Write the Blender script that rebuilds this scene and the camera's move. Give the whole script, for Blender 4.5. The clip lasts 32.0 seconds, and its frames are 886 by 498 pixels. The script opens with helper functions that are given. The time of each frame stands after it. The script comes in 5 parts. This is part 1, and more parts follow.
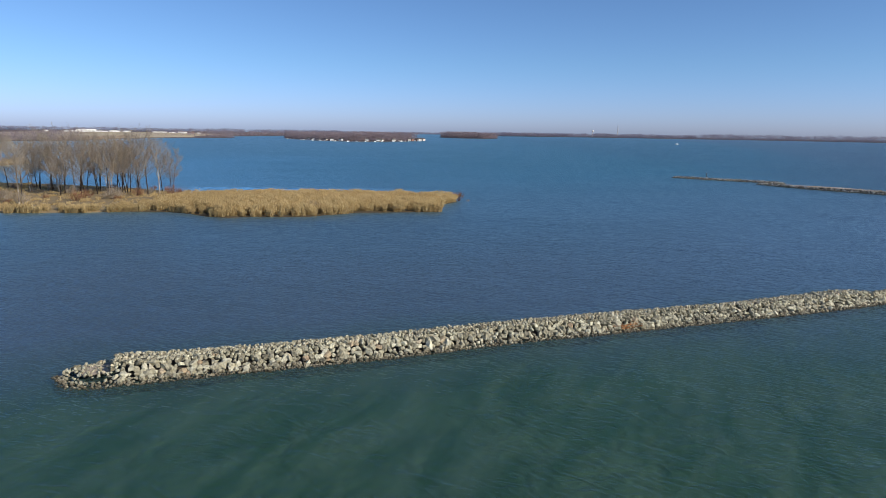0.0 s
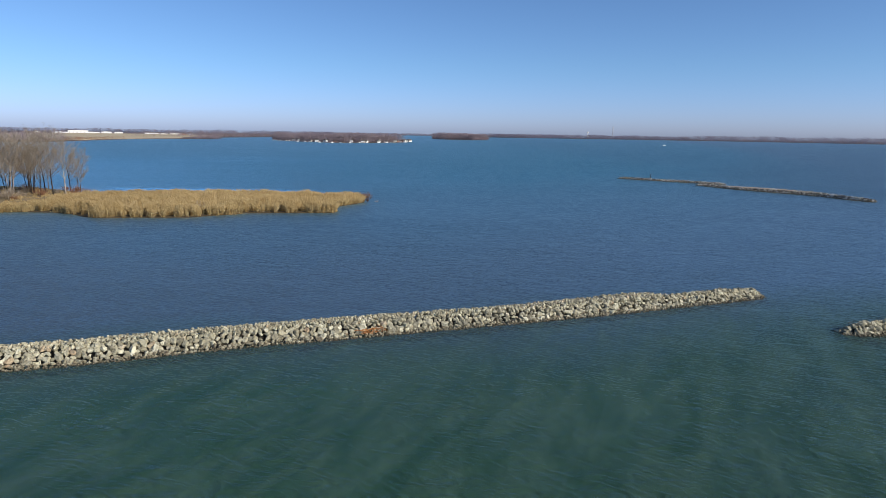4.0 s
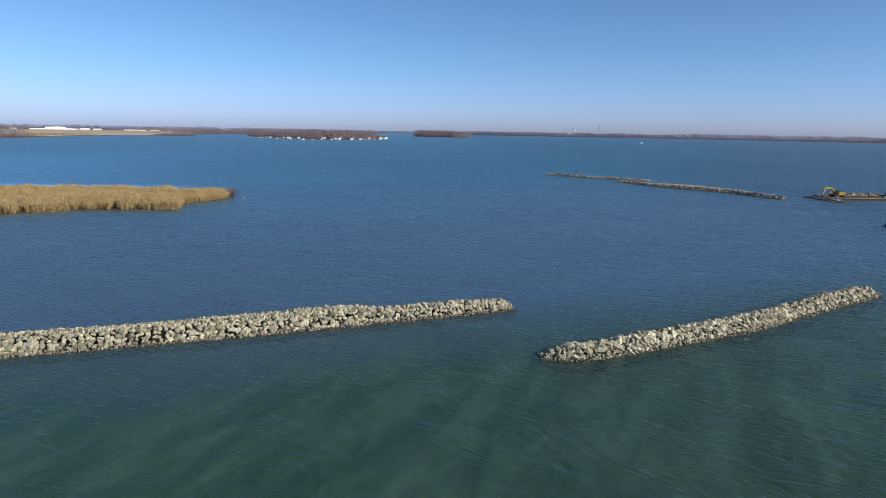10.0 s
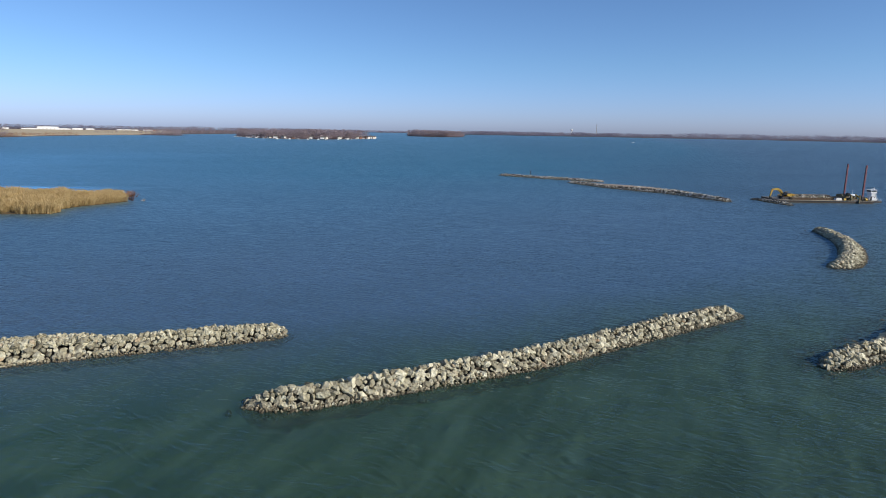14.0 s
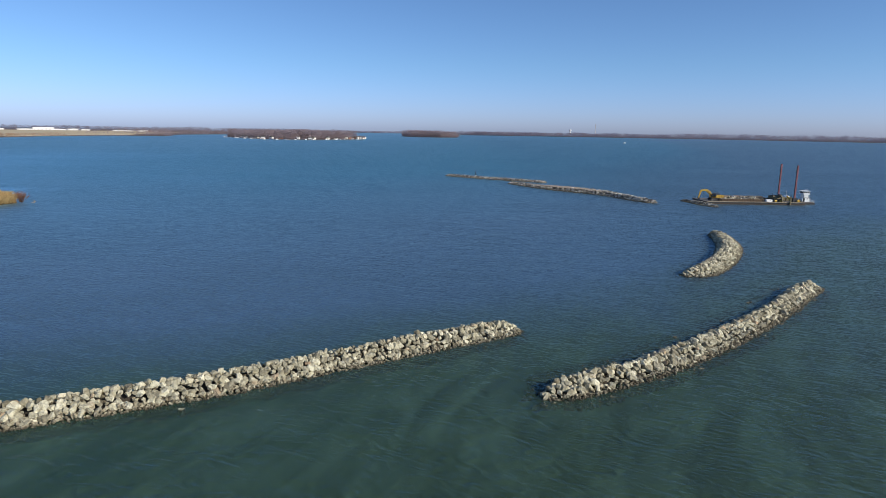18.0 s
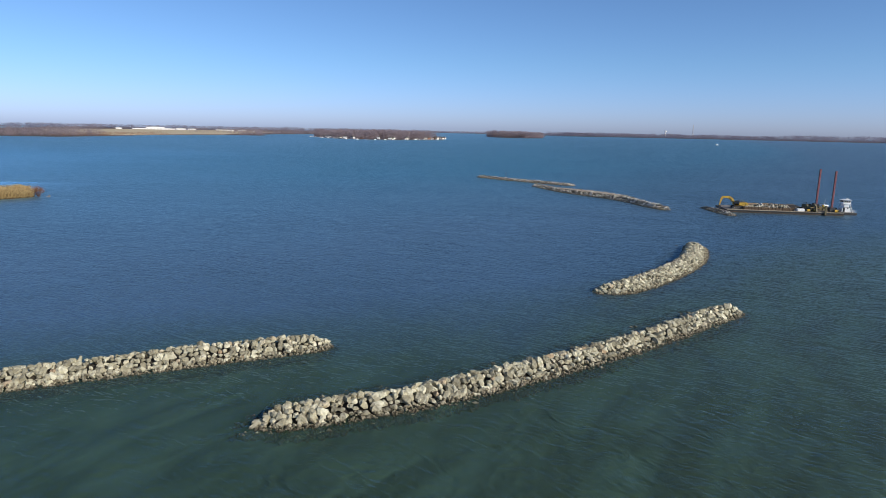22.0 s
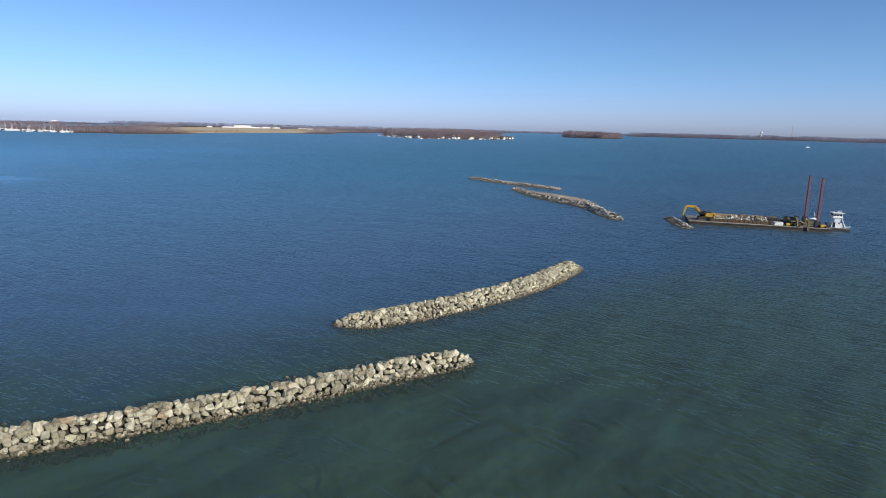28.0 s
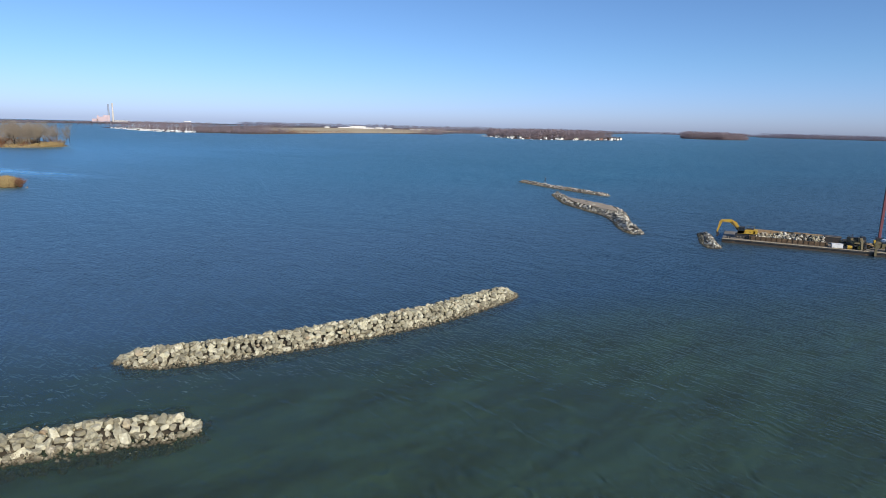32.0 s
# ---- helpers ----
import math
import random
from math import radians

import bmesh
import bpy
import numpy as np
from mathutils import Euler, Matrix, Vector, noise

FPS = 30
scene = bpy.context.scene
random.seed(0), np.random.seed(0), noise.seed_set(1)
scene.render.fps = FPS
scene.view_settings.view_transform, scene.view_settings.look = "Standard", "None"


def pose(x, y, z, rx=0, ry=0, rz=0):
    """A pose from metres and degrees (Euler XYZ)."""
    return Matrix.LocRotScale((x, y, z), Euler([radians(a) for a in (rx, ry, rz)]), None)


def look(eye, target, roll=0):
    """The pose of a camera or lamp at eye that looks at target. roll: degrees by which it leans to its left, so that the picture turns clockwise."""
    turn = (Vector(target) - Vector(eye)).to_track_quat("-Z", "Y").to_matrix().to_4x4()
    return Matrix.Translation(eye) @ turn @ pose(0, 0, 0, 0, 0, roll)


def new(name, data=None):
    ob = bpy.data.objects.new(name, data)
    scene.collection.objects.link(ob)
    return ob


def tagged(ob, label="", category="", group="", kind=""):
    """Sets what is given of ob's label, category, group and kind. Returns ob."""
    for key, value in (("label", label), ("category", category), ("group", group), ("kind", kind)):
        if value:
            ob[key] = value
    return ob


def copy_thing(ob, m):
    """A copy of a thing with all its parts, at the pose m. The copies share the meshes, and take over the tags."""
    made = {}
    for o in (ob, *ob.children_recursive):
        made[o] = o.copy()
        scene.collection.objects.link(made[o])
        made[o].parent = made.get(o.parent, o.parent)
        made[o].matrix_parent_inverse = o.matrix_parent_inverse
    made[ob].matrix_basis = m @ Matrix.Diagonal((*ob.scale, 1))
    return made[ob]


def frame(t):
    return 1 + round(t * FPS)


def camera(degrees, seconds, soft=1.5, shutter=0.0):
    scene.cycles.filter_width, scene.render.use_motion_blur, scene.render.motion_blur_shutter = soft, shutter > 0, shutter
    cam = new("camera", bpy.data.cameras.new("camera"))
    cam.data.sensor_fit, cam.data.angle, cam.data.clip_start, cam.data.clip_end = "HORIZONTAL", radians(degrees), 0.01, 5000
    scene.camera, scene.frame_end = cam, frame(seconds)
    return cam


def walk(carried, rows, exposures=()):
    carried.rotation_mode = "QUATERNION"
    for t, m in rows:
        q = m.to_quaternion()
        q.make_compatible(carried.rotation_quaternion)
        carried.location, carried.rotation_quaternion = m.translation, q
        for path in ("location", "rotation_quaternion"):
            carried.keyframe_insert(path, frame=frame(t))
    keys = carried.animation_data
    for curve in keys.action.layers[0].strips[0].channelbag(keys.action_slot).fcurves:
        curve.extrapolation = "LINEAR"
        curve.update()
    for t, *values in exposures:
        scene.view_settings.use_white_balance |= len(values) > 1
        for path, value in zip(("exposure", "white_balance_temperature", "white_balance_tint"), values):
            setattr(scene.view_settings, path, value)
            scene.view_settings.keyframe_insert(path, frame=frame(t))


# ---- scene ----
import itertools

# ---- camera ----
cam = camera(70.84, 32.0, soft=0.6)
PATH = [
    (0.0, -0.82, -0.38, 28.89, -0.20, -10.78, 0.80),
    (0.5, 3.48, 0.21, 28.88, -0.05, -10.78, 0.83),
    (1.0, 8.03, 0.71, 28.89, 0.07, -10.78, 0.88),
    (1.5, 12.76, 0.93, 28.85, 0.13, -10.75, 0.86),
    (2.0, 17.53, 1.26, 28.84, 0.17, -10.73, 0.86),
    (2.5, 22.43, 1.46, 28.83, 0.21, -10.72, 0.84),
    (3.0, 27.34, 1.84, 28.79, 0.15, -10.70, 0.84),
    (3.5, 32.22, 2.43, 28.73, -0.00, -10.65, 0.82),
    (5.5, 50.77, 6.53, 28.68, -0.46, -10.65, 0.84),
    (6.0, 55.18, 7.82, 28.73, -0.52, -10.69, 0.80),
    (6.5, 59.36, 9.03, 28.54, -0.60, -10.68, 0.78),
    (7.0, 63.25, 10.45, 28.64, -0.68, -10.73, 0.83),
    (7.5, 66.90, 11.90, 28.67, -0.72, -10.74, 0.85),
    (8.0, 70.35, 13.46, 28.72, -0.75, -10.80, 0.85),
    (8.5, 73.66, 15.00, 28.44, -0.78, -10.78, 0.87),
    (9.0, 76.95, 16.70, 28.07, -0.79, -10.81, 0.90),
    (9.5, 80.23, 18.53, 27.54, -0.79, -10.82, 0.92),
    (10.0, 83.54, 20.34, 27.01, -0.78, -10.82, 0.95),
    (10.5, 86.96, 22.13, 26.98, -0.76, -10.85, 0.89),
    (11.0, 90.55, 24.10, 26.94, -0.80, -10.85, 0.89),
    (11.5, 94.41, 26.07, 26.96, -0.77, -10.87, 0.87),
    (12.0, 98.46, 27.98, 26.99, -0.75, -10.87, 0.88),
    (12.5, 102.59, 29.90, 27.01, -0.72, -10.87, 0.85),
    (13.0, 106.73, 31.77, 26.98, -0.70, -10.87, 0.90),
    (13.5, 110.97, 33.36, 26.89, -0.68, -10.84, 0.91),
    (16.0, 132.47, 40.88, 26.77, -0.46, -10.85, 0.86),
    (16.5, 136.88, 41.86, 26.74, -0.39, -10.83, 0.84),
    (17.0, 141.27, 42.65, 26.77, -0.38, -10.83, 0.93),
    (17.5, 145.70, 43.33, 26.74, -0.37, -10.81, 0.88),
    (18.0, 150.21, 43.98, 26.74, -0.34, -10.80, 0.88),
    (18.5, 154.65, 44.60, 26.71, -0.18, -10.80, 0.88),
    (19.0, 159.10, 45.24, 26.71, 0.88, -10.78, 0.90),
    (19.5, 163.53, 46.11, 26.80, 2.24, -10.81, 0.92),
    (20.0, 167.97, 47.22, 26.84, 3.23, -10.83, 0.96),
    (20.5, 172.40, 48.45, 26.89, 4.47, -10.85, 0.99),
    (21.0, 176.83, 49.95, 26.99, 5.88, -10.85, 1.02),
    (21.5, 181.20, 51.61, 27.05, 7.14, -10.88, 1.06),
    (22.0, 185.52, 53.52, 27.11, 8.06, -10.89, 1.06),
    (22.5, 189.72, 55.57, 27.14, 8.89, -10.91, 1.08),
    (23.0, 193.90, 57.76, 27.21, 10.24, -10.95, 1.10),
    (23.5, 198.05, 59.93, 27.20, 12.05, -10.97, 1.16),
    (24.0, 202.18, 62.26, 27.24, 13.46, -11.00, 1.21),
    (24.5, 206.25, 64.68, 27.23, 14.23, -11.01, 1.24),
    (25.0, 209.99, 67.09, 27.21, 14.68, -11.01, 1.25),
    (25.5, 214.04, 69.67, 27.23, 14.97, -11.00, 1.28),
    (26.0, 218.08, 72.33, 27.18, 15.15, -11.01, 1.30),
    (26.5, 222.06, 75.08, 27.26, 15.26, -11.02, 1.31),
    (28.5, 237.59, 87.69, 27.29, 16.73, -11.09, 1.34),
    (29.0, 241.04, 91.44, 27.44, 18.14, -11.09, 1.38),
    (29.5, 244.66, 95.07, 27.37, 19.61, -11.11, 1.37),
    (30.0, 248.01, 98.99, 27.39, 20.72, -11.13, 1.33),
    (30.5, 251.25, 103.06, 27.37, 21.85, -11.15, 1.33),
    (31.0, 254.38, 107.27, 27.38, 22.89, -11.16, 1.32),
    (31.5, 257.39, 111.54, 27.36, 24.43, -11.19, 1.32),
    (32.0, 260.39, 115.96, 27.35, 26.45, -11.24, 1.30),
]
walk(cam, [(t, pose(x, y, z, 0, 0, yaw) @ pose(0, 0, 0, 90 + pitch, 0, 0) @ pose(0, 0, 0, 0, 0, roll))
           for t, x, y, z, yaw, pitch, roll in PATH],
     exposures=[(0.0, 0.0), (32.0, 0.0)])

# ---- world and sun ----
SUN_EL, SUN_ROT = 27.0, 119.0
world = bpy.data.worlds.new("sky")
scene.world = world
world.use_nodes = True
wn = world.node_tree.nodes
sky = wn.new("ShaderNodeTexSky")
sky.sky_type = 'NISHITA'
sky.sun_disc = False
sky.sun_elevation, sky.sun_rotation = radians(SUN_EL), radians(SUN_ROT)
sky.altitude, sky.air_density, sky.dust_density, sky.ozone_density = 0, 0.65, 0.6, 3.8
wn["Background"].inputs["Strength"].default_value = 0.128
tint = wn.new("ShaderNodeMixRGB")
tint.blend_type = 'MULTIPLY'
tint.inputs["Fac"].default_value = 1.0
tint.inputs["Color2"].default_value = (0.835, 0.98, 1.10, 1)
world.node_tree.links.new(sky.outputs[0], tint.inputs["Color1"])
# faint mauve haze low over the horizon
place, split, band, haze = (wn.new("ShaderNode" + n) for n in ("TexCoord", "SeparateXYZ", "MapRange", "MixRGB"))
band.inputs["From Min"].default_value, band.inputs["From Max"].default_value = 0.0, 0.11
band.inputs["To Min"].default_value, band.inputs["To Max"].default_value = 1.0, 0.0
band.interpolation_type = 'SMOOTHSTEP'
haze.blend_type = 'MULTIPLY'
haze.inputs["Color2"].default_value = (1.09, 0.93, 1.10, 1)
world.node_tree.links.new(place.outputs["Generated"], split.inputs[0])
world.node_tree.links.new(split.outputs["Z"], band.inputs["Value"])
world.node_tree.links.new(band.outputs[0], haze.inputs["Fac"])
world.node_tree.links.new(tint.outputs[0], haze.inputs["Color1"])
world.node_tree.links.new(haze.outputs[0], wn["Background"].inputs["Color"])
sun = new("sun", bpy.data.lights.new("sun", 'SUN'))
sun.data.energy, sun.data.angle, sun.data.color = 5.0, radians(0.5), (1.0, 0.92, 0.80)
se, sr = radians(SUN_EL), radians(SUN_ROT)
SUN_DIR = Vector((math.sin(sr) * math.cos(se), math.cos(sr) * math.cos(se), math.sin(se)))
sun.matrix_world = look(SUN_DIR * 300, (0, 0, 0))


# ---- materials ----
class Mat:
    """A small node-tree writer."""

    def __init__(self, name):
        self.m = bpy.data.materials.new(name)
        self.m.use_nodes = True
        self.t = self.m.node_tree
        self.bsdf = self.t.nodes["Principled BSDF"]

    def n(self, kind, **props):
        nd = self.t.nodes.new("ShaderNode" + kind)
        for k, v in props.items():
            if k == "operation":
                nd.operation = v
            elif k == "blend":
                nd.blend_type = v
            elif k == "data_type":
                nd.data_type = v
        return nd

    def link(self, a, b):
        self.t.links.new(a, b)

    def pos(self, scale=(1, 1, 1), rz=0.0):
        g = self.n("NewGeometry")
        mp = self.n("Mapping")
        mp.vector_type = 'TEXTURE'
        mp.inputs["Scale"].default_value = tuple(1 / c for c in scale)
        mp.inputs["Rotation"].default_value = (0, 0, radians(rz))
        self.link(g.outputs["Position"], mp.inputs["Vector"])
        return mp.outputs["Vector"]

    def obj(self, scale=(1, 1, 1)):
        g = self.n("TexCoord")
        mp = self.n("Mapping")
        mp.inputs["Scale"].default_value = scale
        self.link(g.outputs["Object"], mp.inputs["Vector"])
        return mp.outputs["Vector"]

    def noise(self, vec, scale, detail=3.0, rough=0.55, distort=0.0):
        nd = self.n("TexNoise")
        nd.inputs["Scale"].default_value = scale
        nd.inputs["Detail"].default_value = detail
        nd.inputs["Roughness"].default_value = rough
        nd.inputs["Distortion"].default_value = distort
        self.link(vec, nd.inputs["Vector"])
        return nd.outputs["Fac"]

    def ramp(self, fac, stops):
        nd = self.n("ValToRGB")
        el = nd.color_ramp.elements
        while len(el) < len(stops):
            el.new(0.5)
        for e, (p, c) in zip(el, stops):
            e.position = p
            e.color = (*c, 1) if len(c) == 3 else c
        self.link(fac, nd.inputs["Fac"])
        return nd.outputs["Color"]

    def math(self, op, a, b=None):
        nd = self.n("Math", operation=op)
        for i, v in enumerate((a, b)):
            if v is None:
                continue
            if isinstance(v, (int, float)):
                nd.inputs[i].default_value = v
            else:
                self.link(v, nd.inputs[i])
        return nd.outputs[0]

    def mix(self, fac, a, b, blend="MIX"):
        nd = self.n("MixRGB", blend=blend)
        for key, v in (("Fac", fac), ("Color1", a), ("Color2", b)):
            if isinstance(v, (int, float)):
                nd.inputs[key].default_value = v
            elif isinstance(v, tuple):
                nd.inputs[key].default_value = (*v, 1)
            else:
                self.link(v, nd.inputs[key])
        return nd.outputs["Color"]

    def random(self):
        """A number for each piece, whether an object of its own or an island of a joined mesh."""
        a, b = self.n("ObjectInfo"), self.n("NewGeometry")
        return self.math('FRACT', self.math('ADD', a.outputs["Random"], b.outputs["Random Per Island"]))

    def bump(self, height, strength, distance, normal=None):
        nd = self.n("Bump")
        nd.inputs["Strength"].default_value = strength
        nd.inputs["Distance"].default_value = distance
        self.link(height, nd.inputs["Height"])
        if normal is not None:
            self.link(normal, nd.inputs["Normal"])
        return nd.outputs["Normal"]

    def set(self, color=None, rough=None, metal=None, normal=None, spec=None):
        for key, v in (("Base Color", color), ("Roughness", rough), ("Metallic", metal), ("Normal", normal),
                       ("Specular IOR Level", spec)):
            if v is None:
                continue
            if isinstance(v, tuple):
                self.bsdf.inputs[key].default_value = (*v, 1)
            elif isinstance(v, (int, float)):
                self.bsdf.inputs[key].default_value = v
            else:
                self.link(v, self.bsdf.inputs[key])
        return self.m


def painted(name, color, rough=0.5, wear=(0.12, 0.08, 0.05), amount=0.5, metal=0.0, scale=1.2):
    """Paint with dull patches and rusty or dirty wear."""
    k = Mat(name)
    v = k.obj()
    big = k.noise(v, scale, 4)
    fine = k.noise(v, scale * 9, 3)
    c1 = k.mix(k.ramp(fine, [(0.3, (0, 0, 0)), (0.7, (1, 1, 1))]), tuple(c * 0.8 for c in color), tuple(min(1, c * 1.1) for c in color))
    mask = k.ramp(k.math('ADD', k.math('MULTIPLY', big, 0.7), k.math('MULTIPLY', fine, 0.3)),
                  [(0.5 + 0.12 * (1 - amount), (0, 0, 0)), (0.66 + 0.1 * (1 - amount), (1, 1, 1))])
    c2 = k.mix(mask, c1, wear)
    return k.set(c2, k.math('ADD', k.math('MULTIPLY', fine, 0.25), rough - 0.1), metal, k.bump(fine, 0.2, 0.02))


def stone_mat(name, stops, wet=True):
    """Quarried limestone: each block its own tint, mottled and pitted, with a wet algae band at the waterline."""
    k = Mat(name)
    r = k.random()
    tint = k.ramp(r, stops)
    v = k.pos()
    blot = k.noise(v, 1.9, 4, 0.6)
    fine = k.noise(v, 8, 5, 0.7)
    crack = k.n("TexVoronoi")
    crack.inputs["Scale"].default_value = 3.2
    k.link(v, crack.inputs["Vector"])
    c = k.mix(k.ramp(blot, [(0.35, (0, 0, 0)), (0.7, (1, 1, 1))]), tint, k.mix(1.0, tint, (0.70, 0.66, 0.57), "MULTIPLY"))
    c = k.mix(k.math('MULTIPLY', k.ramp(fine, [(0.54, (0, 0, 0)), (0.68, (1, 1, 1))]), 0.35), c, (0.15, 0.14, 0.105))
    c = k.mix(k.math('MULTIPLY', k.ramp(crack.outputs["Color"], [(0.3, (0, 0, 0)), (0.8, (1, 1, 1))]), 0.3), c, k.mix(1.0, c, (1.35, 1.33, 1.28), "MULTIPLY"))
    rough = 0.9
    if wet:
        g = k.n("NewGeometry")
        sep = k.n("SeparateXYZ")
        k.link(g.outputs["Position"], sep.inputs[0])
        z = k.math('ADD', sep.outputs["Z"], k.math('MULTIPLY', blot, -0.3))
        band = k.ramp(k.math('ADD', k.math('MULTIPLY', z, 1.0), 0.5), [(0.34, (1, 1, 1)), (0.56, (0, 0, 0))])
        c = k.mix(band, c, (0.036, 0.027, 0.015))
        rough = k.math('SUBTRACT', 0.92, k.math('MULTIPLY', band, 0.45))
    return k.set(c, rough, 0, k.bump(k.math('ADD', fine, k.math('MULTIPLY', crack.outputs["Distance"], 1.2)), 0.9, 0.12), 0.3)


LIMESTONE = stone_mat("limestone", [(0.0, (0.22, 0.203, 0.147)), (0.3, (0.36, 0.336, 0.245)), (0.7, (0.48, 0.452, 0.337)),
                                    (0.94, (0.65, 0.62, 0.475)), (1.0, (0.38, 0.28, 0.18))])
# brown foot rubble; also fills the gaps, darker than the blocks to shade them
RUBBLESTONE = stone_mat("foot_rubble_gap_shade", [(0.0, (0.12, 0.102, 0.07)), (0.6, (0.27, 0.238, 0.17)), (1.0, (0.42, 0.38, 0.28))])
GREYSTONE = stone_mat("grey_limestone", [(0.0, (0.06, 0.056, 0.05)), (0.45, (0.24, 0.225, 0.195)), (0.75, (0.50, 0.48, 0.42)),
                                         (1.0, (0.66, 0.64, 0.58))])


def gravel_mat(name, a, b, scale=3.0):
    k = Mat(name)
    v = k.pos()
    f = k.noise(v, scale, 5, 0.7)
    big = k.noise(v, 0.25, 3)
    c = k.mix(f, a, b)
    c = k.mix(k.math('MULTIPLY', big, 0.5), c, tuple(0.5 * x for x in a))
    return k.set(c, 0.95, 0, k.bump(f, 0.8, 0.15), 0.2)


RUBBLE = gravel_mat("rubble_core_gap_shade", (0.03, 0.026, 0.02), (0.10, 0.085, 0.065))
GRAVEL = gravel_mat("crushed_gravel", (0.30, 0.25, 0.185), (0.56, 0.47, 0.37), 4.0)
DRYGRASS = gravel_mat("dry_grass", (0.20, 0.145, 0.075), (0.40, 0.31, 0.175), 0.35)
MARSH = gravel_mat("marsh_soil", (0.05, 0.038, 0.022), (0.14, 0.105, 0.06), 0.6)
FIELD = gravel_mat("stubble_field", (0.46, 0.37, 0.23), (0.66, 0.56, 0.39), 0.02)
WOODFLOOR = gravel_mat("leaf_litter", (0.10, 0.072, 0.06), (0.20, 0.15, 0.12), 0.1)


def fibre_mat(name, stops, rough=0.9):
    """Dry stems, twigs or bark: each piece its own tint."""
    k = Mat(name)
    tint = k.ramp(k.random(), stops)
    big = k.noise(k.pos(), 0.12, 3)
    c = k.mix(k.math('MULTIPLY', big, 0.6), tint, k.mix(1.0, tint, (0.6, 0.52, 0.42), "MULTIPLY"))
    dif, thin, half = k.n("BsdfDiffuse"), k.n("BsdfTranslucent"), k.n("MixShader")
    k.link(c, dif.inputs["Color"])
    k.link(c, thin.inputs["Color"])
    half.inputs[0].default_value = 0.42
    k.link(dif.outputs[0], half.inputs[1])
    k.link(thin.outputs[0], half.inputs[2])
    k.link(half.outputs[0], k.t.nodes["Material Output"].inputs["Surface"])
    return k.m


REED = fibre_mat("dry_reed", [(0.0, (0.26, 0.185, 0.09)), (0.3, (0.48, 0.36, 0.175)), (0.75, (0.64, 0.50, 0.265)), (1.0, (0.754, 0.609, 0.348))])
BARK = fibre_mat("pale_bark", [(0.0, (0.300, 0.247, 0.203)), (0.5, (0.495, 0.427, 0.360)), (1.0, (0.690, 0.630, 0.555))])
DARKBARK = fibre_mat("dark_bark", [(0.0, (0.055, 0.044, 0.036)), (1.0, (0.135, 0.11, 0.095))])
TWIG = fibre_mat("bare_twigs", [(0.0, (0.28, 0.225, 0.165)), (0.5, (0.46, 0.39, 0.305)), (1.0, (0.66, 0.59, 0.49))])
REDTWIG = fibre_mat("red_brown_twigs", [(0.0, (0.238, 0.119, 0.070)), (1.0, (0.476, 0.280, 0.182))])
# bare-wood browns, paled and shifted to purple and blue: distance haze in the colour
FARWOOD = fibre_mat("far_bare_wood_haze", [(0.0, (0.30, 0.245, 0.27)), (0.5, (0.39, 0.325, 0.35)), (1.0, (0.49, 0.42, 0.44))])
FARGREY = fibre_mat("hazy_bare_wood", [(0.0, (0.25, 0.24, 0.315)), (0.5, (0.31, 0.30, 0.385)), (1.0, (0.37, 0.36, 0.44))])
FARRED = fibre_mat("red_brown_thicket", [(0.0, (0.280, 0.154, 0.098)), (0.5, (0.420, 0.252, 0.168)), (1.0, (0.504, 0.364, 0.238))])


